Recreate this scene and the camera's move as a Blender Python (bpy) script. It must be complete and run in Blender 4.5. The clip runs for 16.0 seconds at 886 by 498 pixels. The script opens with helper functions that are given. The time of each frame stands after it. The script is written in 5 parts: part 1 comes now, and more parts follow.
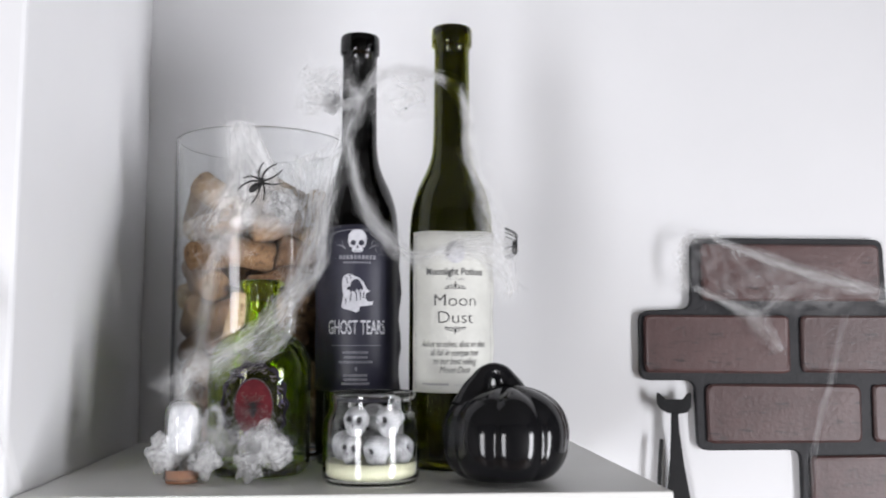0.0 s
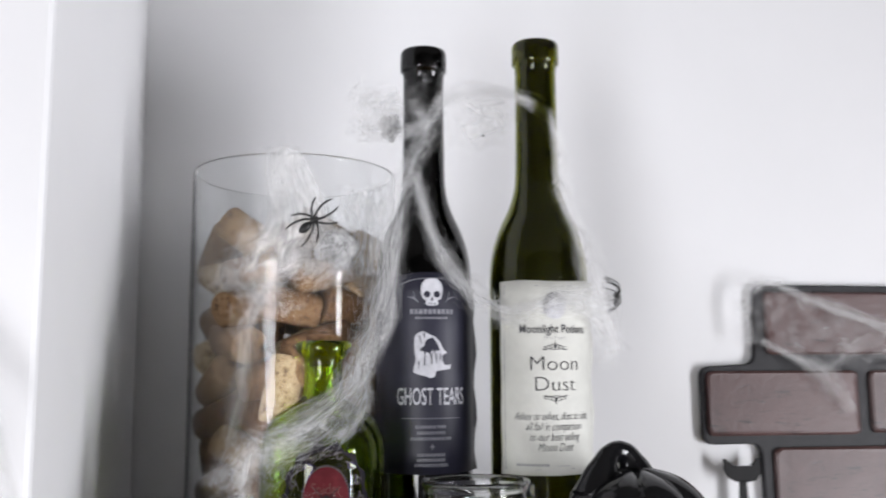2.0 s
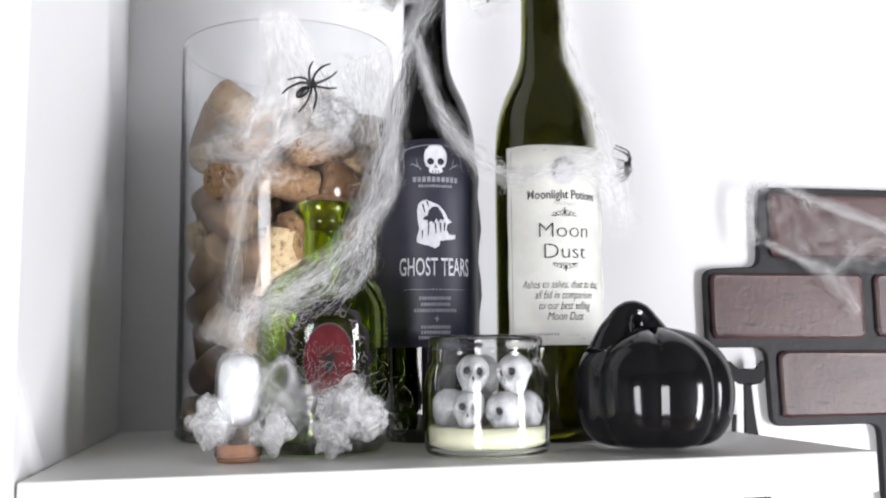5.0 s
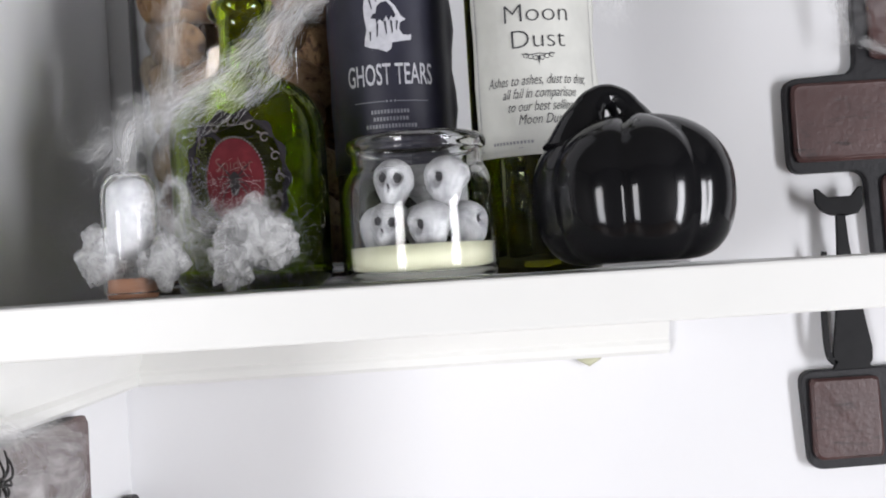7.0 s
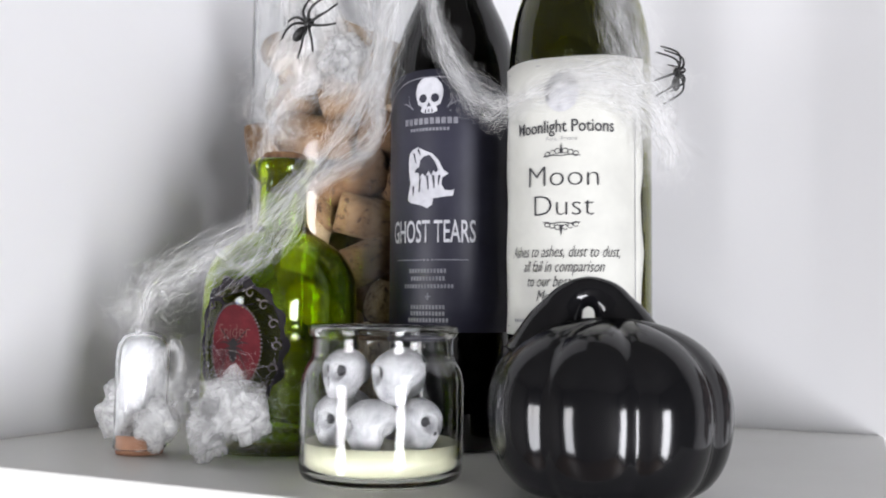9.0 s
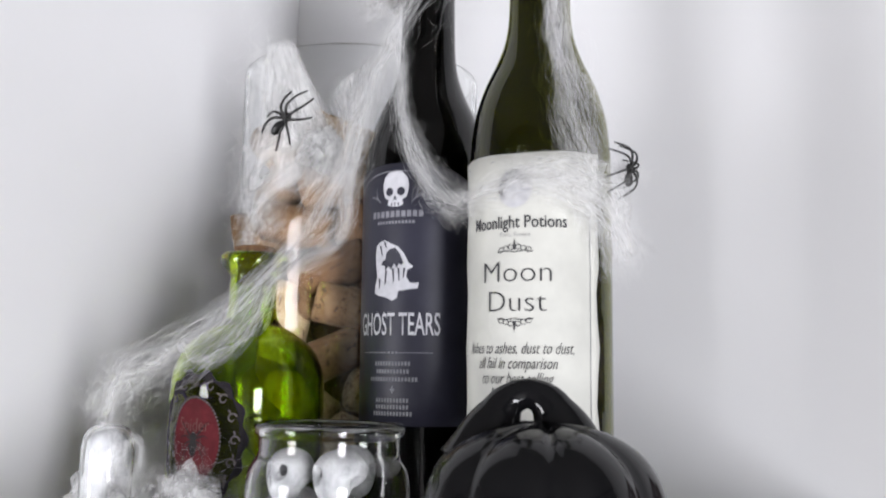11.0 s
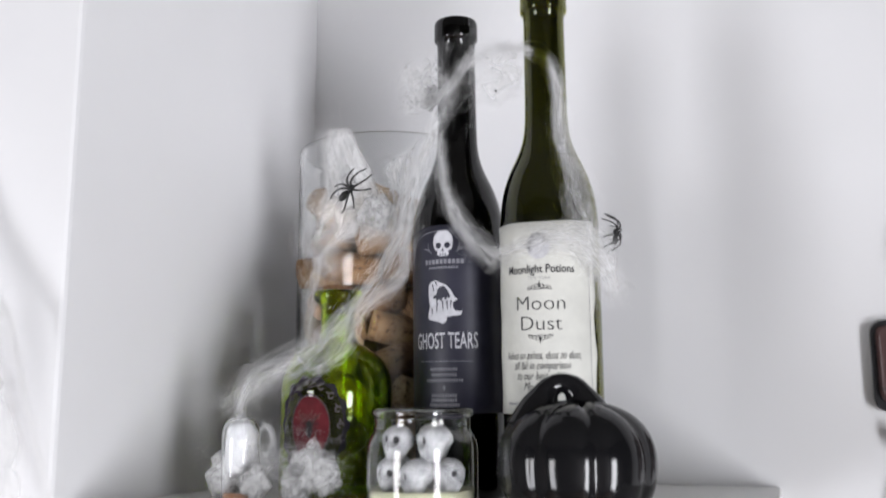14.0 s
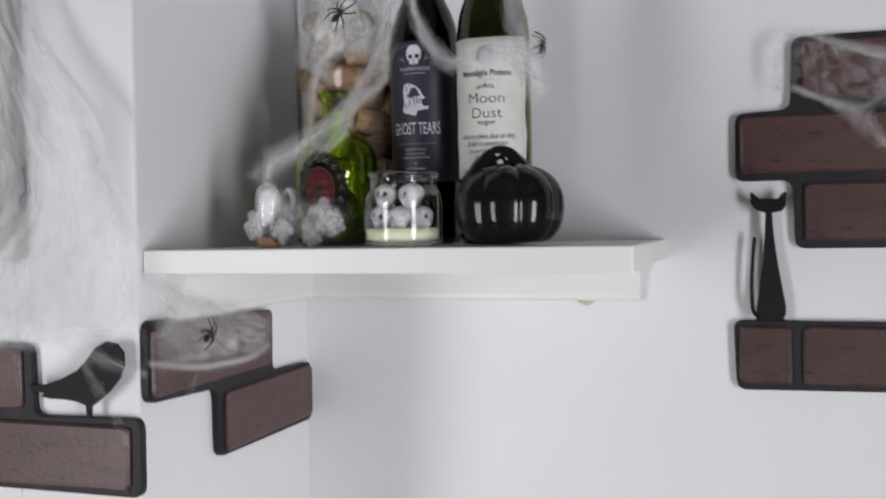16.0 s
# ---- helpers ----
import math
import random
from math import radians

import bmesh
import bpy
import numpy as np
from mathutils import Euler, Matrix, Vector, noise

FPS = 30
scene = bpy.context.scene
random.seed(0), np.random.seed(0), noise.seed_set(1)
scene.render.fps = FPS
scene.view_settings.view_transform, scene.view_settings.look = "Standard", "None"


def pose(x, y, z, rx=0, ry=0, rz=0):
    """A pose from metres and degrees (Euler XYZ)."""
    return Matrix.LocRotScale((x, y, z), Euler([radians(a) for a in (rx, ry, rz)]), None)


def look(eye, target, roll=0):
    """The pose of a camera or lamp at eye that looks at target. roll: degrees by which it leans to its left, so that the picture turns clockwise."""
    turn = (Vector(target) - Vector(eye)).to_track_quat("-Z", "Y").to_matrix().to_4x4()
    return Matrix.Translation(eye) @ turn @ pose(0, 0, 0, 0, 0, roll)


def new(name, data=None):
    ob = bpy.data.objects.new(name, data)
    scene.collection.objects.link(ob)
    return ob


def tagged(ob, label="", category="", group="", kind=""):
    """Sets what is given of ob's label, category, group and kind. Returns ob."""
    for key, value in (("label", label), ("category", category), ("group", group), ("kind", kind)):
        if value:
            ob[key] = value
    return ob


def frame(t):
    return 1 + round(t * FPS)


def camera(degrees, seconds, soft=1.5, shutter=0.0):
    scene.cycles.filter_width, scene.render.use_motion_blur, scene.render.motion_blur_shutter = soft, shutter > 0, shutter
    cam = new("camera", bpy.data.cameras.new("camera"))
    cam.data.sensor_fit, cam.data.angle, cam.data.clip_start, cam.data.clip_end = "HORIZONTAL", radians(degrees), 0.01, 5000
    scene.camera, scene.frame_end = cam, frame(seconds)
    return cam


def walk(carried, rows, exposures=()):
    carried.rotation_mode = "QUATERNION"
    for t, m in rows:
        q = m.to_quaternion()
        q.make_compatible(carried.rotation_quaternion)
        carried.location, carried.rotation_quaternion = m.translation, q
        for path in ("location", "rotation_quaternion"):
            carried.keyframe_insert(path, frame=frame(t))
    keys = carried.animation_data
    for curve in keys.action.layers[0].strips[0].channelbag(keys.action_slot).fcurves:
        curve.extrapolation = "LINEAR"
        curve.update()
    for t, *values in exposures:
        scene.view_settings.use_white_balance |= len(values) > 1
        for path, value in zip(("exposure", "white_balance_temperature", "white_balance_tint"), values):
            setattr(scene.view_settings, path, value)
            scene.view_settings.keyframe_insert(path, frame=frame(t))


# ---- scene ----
cam = camera(50.9, 16.0, soft=1.9, shutter=0.4)
PATH = [
    (0, (0.208, -0.869, 1.589), (0.359, 1.115, 1.791), 0.1),
    (0.5, (0.187, -0.841, 1.581), (0.326, 1.141, 1.816), 0.4),
    (1, (0.186, -0.771, 1.607), (0.381, 1.201, 1.871), 0.4),
    (1.5, (0.166, -0.743, 1.617), (0.276, 1.241, 1.845), 0.5),
    (2, (0.101, -0.748, 1.609), (0.462, 1.199, 1.892), -0.5),
    (2.5, (0.063, -0.749, 1.593), (0.666, 1.131, 1.913), -1.6),
    (3, (0.053, -0.735, 1.58), (0.647, 1.148, 1.902), -1.6),
    (3.2, (0.052, -0.736, 1.577), (0.634, 1.15, 1.902), -1.4),
    (5.3, (0.115, -0.703, 1.54), (0.418, 1.262, 1.763), -0.9),
    (5.5, (0.134, -0.695, 1.538), (0.349, 1.282, 1.749), -1.1),
    (6, (0.197, -0.677, 1.539), (0.225, 1.312, 1.746), -0.3),
    (6.5, (0.222, -0.653, 1.518), (0.103, 1.341, 1.619), -0.7),
    (7, (0.212, -0.638, 1.503), (0.237, 1.362, 1.554), -3.6),
    (7.5, (0.229, -0.657, 1.54), (0.205, 1.341, 1.619), -4.9),
    (8, (0.285, -0.618, 1.559), (-0.111, 1.338, 1.69), -0.1),
    (8.2, (0.307, -0.607, 1.56), (-0.234, 1.314, 1.683), 0.9),
    (10.3, (0.4, -0.56, 1.566), (-0.454, 1.238, 1.763), 1.2),
    (10.5, (0.401, -0.566, 1.572), (-0.459, 1.227, 1.781), 1.2),
    (11, (0.406, -0.563, 1.574), (-0.472, 1.21, 1.86), 1.3),
    (11.5, (0.411, -0.566, 1.574), (-0.482, 1.181, 1.962), 1.8),
    (12, (0.415, -0.573, 1.578), (-0.482, 1.159, 2.022), 2.0),
    (12.5, (0.418, -0.581, 1.578), (-0.484, 1.137, 2.066), 2.4),
    (13, (0.419, -0.596, 1.573), (-0.489, 1.138, 1.98), 1.7),
    (13.5, (0.424, -0.656, 1.57), (-0.43, 1.107, 1.973), 1.0),
    (14, (0.402, -0.749, 1.559), (-0.279, 1.102, 1.893), -0.1),
    (14.5, (0.379, -0.83, 1.542), (-0.166, 1.082, 1.76), -0.3),
    (15, (0.387, -0.89, 1.528), (-0.149, 1.034, 1.633), -0.4),
    (15.2, (0.395, -0.911, 1.523), (-0.148, 1.012, 1.598), -0.8),
    (15.5, (0.41, -0.927, 1.518), (-0.156, 0.992, 1.548), -1.1),
    (15.8, (0.436, -0.937, 1.517), (-0.16, 0.972, 1.502), -1.1),
    (16, (0.459, -0.949, 1.512), (-0.141, 0.958, 1.473), -0.9),
]
EXPOSURES = [(0.0, 0.04), (3.2, 0.04), (5.3, 0.48), (6.4, 0.32), (7.0, -0.08), (7.5, -0.3), (8.2, 0.3), (10.5, 0.32), (11.0, 0.14), (12.5, -0.1), (13.5, -0.15), (14.5, 0.04), (15.2, -0.32), (16.0, -0.64)]
walk(cam, [(t, look(eye, target, roll)) for t, eye, target, roll in PATH], EXPOSURES)

# ---- light: a room with two tall windows behind the camera ----
world = bpy.data.worlds.new("room_air")
scene.world = world
world.use_nodes = True
wn = world.node_tree.nodes
sky = wn.new("ShaderNodeTexSky")
sky.sky_type, sky.sun_disc, sky.sun_elevation, sky.sun_rotation = "NISHITA", False, radians(35), radians(200)
world.node_tree.links.new(sky.outputs[0], wn["Background"].inputs[0])
wn["Background"].inputs[1].default_value = 0.1


def window_lamp(name, centre, toward, width, height, watts, colour):
    lamp = bpy.data.lights.new(name, "AREA")
    lamp.shape, lamp.size, lamp.size_y, lamp.energy, lamp.color = "RECTANGLE", width, height, watts, colour
    ob = new(name, lamp)
    ob.matrix_world = look(centre, toward)
    return ob


WIN_A = (-1.02, -2.30, 1.00)   # in the rear wall
WIN_B = (2.05, -1.72, 1.00)    # in the right wall
window_lamp("window_light_rear", WIN_A, (WIN_A[0], 0, WIN_A[2]), 0.62, 1.5, 42, (0.94, 0.945, 1.0))
window_lamp("window_light_right", WIN_B, (0, WIN_B[1], WIN_B[2]), 0.62, 1.5, 76, (0.94, 0.945, 1.0))


# ---- materials ----
def material(name):
    m = bpy.data.materials.new(name)
    m.use_nodes = True
    t = m.node_tree
    return m, t.nodes, t.links, t.nodes["Principled BSDF"]


def noise_node(n, l, scale, detail=4, rough=0.6, coord="Object"):
    c = n.new("ShaderNodeTexCoord")
    x = n.new("ShaderNodeTexNoise")
    x.inputs["Scale"].default_value, x.inputs["Detail"].default_value, x.inputs["Roughness"].default_value = scale, detail, rough
    l.new(c.outputs[coord], x.inputs["Vector"])
    return x


def ramp_node(n, l, source, stops):
    r = n.new("ShaderNodeValToRGB")
    e = r.color_ramp.elements
    while len(e) < len(stops):
        e.new(0.5)
    for el, (p, c) in zip(e, stops):
        el.position, el.color = p, (*c, 1)
    l.new(source, r.inputs[0])
    return r


def bump_node(n, l, source, strength, distance, bsdf):
    b = n.new("ShaderNodeBump")
    b.inputs["Strength"].default_value, b.inputs["Distance"].default_value = strength, distance
    l.new(source, b.inputs["Height"])
    l.new(b.outputs[0], bsdf.inputs["Normal"])
    return b


def mixed(name, a, b, scale, rough, bump=0.0, fine=None, distance=0.0005, metal=0.0, lo=0.35, hi=0.7, gloss=0.5):
    """Two colours blended by coarse noise, with a finer noise for relief."""
    m, n, l, p = material(name)
    x = noise_node(n, l, scale)
    r = ramp_node(n, l, x.outputs["Fac"], [(lo, a), (hi, b)])
    l.new(r.outputs[0], p.inputs["Base Color"])
    p.inputs["Roughness"].default_value, p.inputs["Metallic"].default_value = rough, metal
    p.inputs["Specular IOR Level"].default_value = gloss
    if bump:
        y = noise_node(n, l, fine or scale * 8)
        bump_node(n, l, y.outputs["Fac"], bump, distance, p)
    return m


def glass(name, colour, rough=0.0, ior=1.45):
    m, n, l, p = material(name)
    p.inputs["Base Color"].default_value = (*colour, 1)
    p.inputs["Transmission Weight"].default_value = 1.0
    p.inputs["Roughness"].default_value = rough
    p.inputs["IOR"].default_value = ior
    return m


WALL = mixed("white_wall_paint", (0.78, 0.78, 0.79), (0.82, 0.82, 0.83), 3.0, 0.50, 0.12, 140, 0.0006)
GLOSS_WHITE = mixed("white_gloss_paint", (0.80, 0.80, 0.77), (0.84, 0.84, 0.81), 9.0, 0.35, 0.08, 90, 0.0005)
# unseen walls and ceiling: very dark so little light bounces into the alcove
FAR_WALL = mixed("unseen_room_dark_grey_beige", (0.11, 0.105, 0.10), (0.14, 0.135, 0.125), 2.0, 0.7, 0.1, 140)
# unseen floor, darkened for the same low bounce
FLOOR = mixed("unseen_floor_dark_brown", (0.08, 0.05, 0.03), (0.14, 0.09, 0.05), 6.0, 0.4, 0.1)
BLACK_GLAZE, _n, _l, _p = material("black_glaze")
_p.inputs["Base Color"].default_value = (0.006, 0.006, 0.007, 1)
_p.inputs["Specular IOR Level"].default_value = 0.38
_x = noise_node(_n, _l, 35.0)
_r = ramp_node(_n, _l, _x.outputs["Fac"], [(0.3, (0.09, 0.09, 0.09)), (0.75, (0.16, 0.16, 0.16))])
_l.new(_r.outputs[0], _p.inputs["Roughness"])
bump_node(_n, _l, _x.outputs["Fac"], 0.05, 0.001, _p)
BLACK_METAL = mixed("black_painted_metal", (0.006, 0.006, 0.007), (0.012, 0.012, 0.013), 60, 0.55, 0.1, gloss=0.22)
BLACK_PLASTIC = mixed("black_plastic", (0.006, 0.006, 0.006), (0.012, 0.012, 0.012), 120, 0.35)
BOTTLE_BLACK = glass("black_bottle_glass", (0.004, 0.004, 0.004))
BOTTLE_OLIVE = glass("olive_bottle_glass", (0.115, 0.118, 0.004))
BOTTLE_GREEN = glass("lime_green_glass", (0.50, 0.68, 0.010))
CLEAR = glass("clear_glass", (0.97, 0.98, 0.98))
WAX = mixed("cream_wax", (0.50, 0.50, 0.35), (0.56, 0.56, 0.40), 30, 0.5, 0.1)
SKULL_BONE = mixed("white_moulded_wax", (0.16, 0.16, 0.17), (0.38, 0.38, 0.38), 140, 0.5, 0.3)
SOCKET = mixed("dark_socket", (0.015, 0.014, 0.016), (0.03, 0.03, 0.034), 200, 0.7)
PAPER = mixed("cream_paper", (0.58, 0.58, 0.54), (0.68, 0.68, 0.63), 40, 0.7, 0.05)
NAVY_PAPER = mixed("dark_slate_paper", (0.020, 0.020, 0.034), (0.030, 0.030, 0.048), 50, 0.45, 0.05, gloss=0.35)
INK_BLACK = mixed("black_ink", (0.03, 0.03, 0.035), (0.06, 0.06, 0.065), 200, 0.7)
INK_GREY = mixed("grey_ink", (0.20, 0.20, 0.22), (0.38, 0.38, 0.40), 160, 0.7)
INK_WHITE = mixed("white_ink", (0.48, 0.48, 0.52), (0.62, 0.62, 0.66), 200, 0.6)
INK_SILVER = mixed("dim_silver_ink", (0.16, 0.16, 0.19), (0.26, 0.26, 0.29), 200, 0.6)
RED_PAPER = mixed("dark_red_paper", (0.070, 0.009, 0.012), (0.105, 0.014, 0.018), 120, 0.6, gloss=0.10)
INK_BRONZE = mixed("dull_bronze_ink", (0.07, 0.06, 0.055), (0.13, 0.115, 0.105), 200, 0.5, gloss=0.2)
BLACK_PAPER = mixed("black_label_paper", (0.014, 0.012, 0.014), (0.022, 0.019, 0.019), 150, 0.6, gloss=0.12)


def cork_material():
    m, n, l, p = material("cork")
    info = n.new("ShaderNodeObjectInfo")
    x = noise_node(n, l, 260.0, 5)
    tone = ramp_node(n, l, info.outputs["Random"], [(0.0, (0.15, 0.080, 0.036)), (0.5, (0.24, 0.148, 0.074)), (0.85, (0.37, 0.265, 0.15)), (1.0, (0.54, 0.43, 0.27))])
    pits = ramp_node(n, l, x.outputs["Fac"], [(0.36, (0.16, 0.10, 0.07)), (0.44, (0.75, 0.68, 0.6)), (0.6, (1, 1, 1))])
    mul = n.new("ShaderNodeMix")
    mul.data_type, mul.blend_type = "RGBA", "MULTIPLY"
    mul.inputs["Factor"].default_value = 0.85
    l.new(tone.outputs[0], mul.inputs["A"])
    l.new(pits.outputs[0], mul.inputs["B"])
    l.new(mul.outputs["Result"], p.inputs["Base Color"])
    p.inputs["Roughness"].default_value = 0.85
    bump_node(n, l, x.outputs["Fac"], 0.5, 0.0008, p)
    return m


CORK = cork_material()


def brick_material():
    m, n, l, p = material("foam_brick_face")
    info = n.new("ShaderNodeObjectInfo")
    x = noise_node(n, l, 26.0, 6, 0.65)
    y = noise_node(n, l, 210.0, 4)
    base = ramp_node(n, l, x.outputs["Fac"], [(0.30, (0.024, 0.011, 0.010)), (0.40, (0.066, 0.031, 0.029)), (0.60, (0.084, 0.042, 0.039)), (0.78, (0.110, 0.062, 0.058))])
    tone = ramp_node(n, l, info.outputs["Random"], [(0.0, (0.86, 0.84, 0.84)), (1.0, (1.1, 1.06, 1.06))])
    mul = n.new("ShaderNodeMix")
    mul.data_type, mul.blend_type = "RGBA", "MULTIPLY"
    mul.inputs["Factor"].default_value = 1.0
    pit = noise_node(n, l, 95.0, 5, 0.75)
    mp = n.new("ShaderNodeMapping")
    mp.inputs["Scale"].default_value = (0.35, 1, 1.5)
    l.new(pit.inputs["Vector"].links[0].from_socket, mp.inputs["Vector"])
    l.new(mp.outputs[0], pit.inputs["Vector"])
    spots = ramp_node(n, l, pit.outputs["Fac"], [(0.34, (0.25, 0.20, 0.20)), (0.43, (1, 1, 1))])
    mul2 = n.new("ShaderNodeMix")
    mul2.data_type, mul2.blend_type = "RGBA", "MULTIPLY"
    mul2.inputs["Factor"].default_value = 0.9
    l.new(base.outputs[0], mul2.inputs["A"])
    l.new(spots.outputs[0], mul2.inputs["B"])
    l.new(mul2.outputs["Result"], mul.inputs["A"])
    l.new(tone.outputs[0], mul.inputs["B"])
    l.new(mul.outputs["Result"], p.inputs["Base Color"])
    p.inputs["Roughness"].default_value = 0.42
    p.inputs["Specular IOR Level"].default_value = 0.6
    add = n.new("ShaderNodeMath")
    add.operation = "ADD"
    l.new(x.outputs["Fac"], add.inputs[0])
    l.new(y.outputs["Fac"], add.inputs[1])
    bump_node(n, l, add.outputs[0], 0.22, 0.0014, p)
    return m


BRICK = brick_material()
MORTAR = mixed("charcoal_foam_mortar", (0.006, 0.006, 0.008), (0.014, 0.013, 0.016), 60, 0.55, 0.5, 240, 0.001, gloss=0.42)


def fibre_material(name, colour):
    m, n, l, p = material(name)
    p.inputs["Base Color"].default_value = (*colour, 1)
    p.inputs["Roughness"].default_value = 0.9
    tr = n.new("ShaderNodeBsdfTranslucent")
    tr.inputs[0].default_value = (*colour, 1)
    mix = n.new("ShaderNodeMixShader")
    mix.inputs[0].default_value = 0.45
    out = n["Material Output"]
    l.new(p.outputs[0], mix.inputs[1])
    l.new(tr.outputs[0], mix.inputs[2])
    l.new(mix.outputs[0], out.inputs[0])
    return m


FIBRE = fibre_material("white_web_fibre", (0.95, 0.95, 0.95))
FIBRE_PACKED = mixed("packed_cotton", (0.34, 0.34, 0.35), (0.50, 0.50, 0.50), 150, 0.95, 0.6, 420, 0.0012)


def gauze_material(name, low, high, scale, stretch, fade=0.30, fade_end=None, distortion=0.8, gaps=(1, 1, 1), sparse=0.35):
    """Thin pulled fibre: coverage varies along streaks and in clouds."""
    m, n, l, p = material(name)
    p.inputs["Base Color"].default_value = (0.94, 0.94, 0.94, 1)
    p.inputs["Roughness"].default_value = 0.95
    c = n.new("ShaderNodeTexCoord")
    mp = n.new("ShaderNodeMapping")
    mp.inputs["Scale"].default_value = stretch
    l.new(c.outputs["UV"], mp.inputs["Vector"])
    a = n.new("ShaderNodeTexNoise")
    a.inputs["Scale"].default_value, a.inputs["Detail"].default_value, a.inputs["Distortion"].default_value = scale, 6, distortion
    l.new(mp.outputs[0], a.inputs["Vector"])
    b = n.new("ShaderNodeTexNoise")
    b.inputs["Scale"].default_value, b.inputs["Detail"].default_value = 3.0, 3
    gp = n.new("ShaderNodeMapping")
    gp.inputs["Scale"].default_value = gaps
    l.new(c.outputs["UV"], gp.inputs["Vector"])
    l.new(gp.outputs[0], b.inputs["Vector"])
    ra = ramp_node(n, l, a.outputs["Fac"], [(0.32, (low, low, low)), (0.72, (high, high, high))])
    rb = ramp_node(n, l, b.outputs["Fac"], [(0.32, (sparse, sparse, sparse)), (0.62, (1, 1, 1))])
    # fade towards the ragged edge of the sheet
    sep = n.new("ShaderNodeSeparateXYZ")
    l.new(c.outputs["UV"], sep.inputs[0])
    edges = []
    for k in (0, 1):
        s = n.new("ShaderNodeMath")
        s.operation = "SUBTRACT"
        l.new(sep.outputs[k], s.inputs[0])
        s.inputs[1].default_value = 0.5
        ab = n.new("ShaderNodeMath")
        ab.operation = "ABSOLUTE"
        l.new(s.outputs[0], ab.inputs[0])
        edges.append(ramp_node(n, l, ab.outputs[0], [(fade_end if k and fade_end else fade, (1, 1, 1)), (0.5, (0, 0, 0))]))
    mul = None
    for other in (ra, rb, *edges):
        if mul is None:
            mul = other.outputs[0]
            continue
        k = n.new("ShaderNodeMath")
        k.operation = "MULTIPLY"
        l.new(mul, k.inputs[0])
        l.new(other.outputs[0], k.inputs[1])
        mul = k.outputs[0]
    tr = n.new("ShaderNodeBsdfTranslucent")
    tr.inputs[0].default_value = (0.94, 0.94, 0.94, 1)
    body = n.new("ShaderNodeMixShader")
    body.inputs[0].default_value = 0.45
    l.new(p.outputs[0], body.inputs[1])
    l.new(tr.outputs[0], body.inputs[2])
    clear = n.new("ShaderNodeBsdfTransparent")
    mix = n.new("ShaderNodeMixShader")
    l.new(mul, mix.inputs[0])
    l.new(clear.outputs[0], mix.inputs[1])
    l.new(body.outputs[0], mix.inputs[2])
    l.new(mix.outputs[0], n["Material Output"].inputs[0])
    return m


GAUZE = gauze_material("white_web_gauze", 0.05, 0.90, 6.0, (2.6, 0.8, 1), 0.25, 0.42)


def puff_material():
    """Loose cotton: clouds of fine fibre with gaps between them."""
    m, n, l, p = material("loose_cotton")
    p.inputs["Base Color"].default_value = (0.94, 0.94, 0.94, 1)
    p.inputs["Roughness"].default_value = 0.95
    a = noise_node(n, l, 120.0, 5, 0.58)
    a.inputs["Distortion"].default_value = 2.2
    c = noise_node(n, l, 55.0, 3)
    ra = ramp_node(n, l, a.outputs["Fac"], [(0.32, (0.08, 0.08, 0.08)), (0.66, (0.66, 0.66, 0.66))])
    rc = ramp_node(n, l, c.outputs["Fac"], [(0.34, (0.35, 0.35, 0.35)), (0.60, (1, 1, 1))])
    k = n.new("ShaderNodeMath")
    k.operation = "MULTIPLY"
    l.new(ra.outputs[0], k.inputs[0])
    l.new(rc.outputs[0], k.inputs[1])
    tr = n.new("ShaderNodeBsdfTranslucent")
    tr.inputs[0].default_value = (0.94, 0.94, 0.94, 1)
    body_mix = n.new("ShaderNodeMixShader")
    body_mix.inputs[0].default_value = 0.45
    l.new(p.outputs[0], body_mix.inputs[1])
    l.new(tr.outputs[0], body_mix.inputs[2])
    clear = n.new("ShaderNodeBsdfTransparent")
    mix = n.new("ShaderNodeMixShader")
    l.new(k.outputs[0], mix.inputs[0])
    l.new(clear.outputs[0], mix.inputs[1])
    l.new(body_mix.outputs[0], mix.inputs[2])
    l.new(mix.outputs[0], n["Material Output"].inputs[0])
    return m


COTTON = puff_material()
GAUZE_THIN = gauze_material("thin_web_gauze", 0.0, 0.42, 6.0, (2.4, 0.8, 1))
GAUZE_CLOUD = gauze_material("faint_web_cloud", 0.22, 0.80, 3.5, (1, 1.3, 1), 0.16)
VEIL = gauze_material("streaked_web_veil", 0.0, 0.66, 3.2, (2.2, 2.4, 1), 0.10, 0.46, 2.4, (0.8, 3.0, 1), 0.10)
VEIL_THIN = gauze_material("sheer_web_veil", 0.0, 0.42, 3.0, (2.0, 2.0, 1), 0.10, 0.44, 2.4, (0.8, 2.4, 1), 0.10)
GAUZE_WALL = gauze_material("wall_web_gauze", 0.55, 1.0, 4.0, (2.6, 1, 1), 0.42)
GAUZE_LOW = gauze_material("low_web_gauze", 0.30, 0.88, 3.0, (1, 2, 1), 0.36)
GAUZE_DENSE = gauze_material("dense_web_gauze", 0.35, 0.95, 5.0, (2.0, 0.9, 1), 0.36)


# ---- mesh helpers ----
def part(name, bm, mat, parent=None, label="", smooth=True):
    me = bpy.data.meshes.new(name)
    bm.to_mesh(me)
    bm.free()
    return mesh_part(name, me, mat, parent, label, smooth)


def mesh_part(name, me, mat, parent=None, label="", smooth=True):
    for k in (mat if isinstance(mat, (list, tuple)) else (mat,)):
        me.materials.append(k)
    if smooth:
        me.shade_smooth()
    ob = new(name, me)
    ob.parent = parent
    if label:
        ob["label"] = label
    return ob


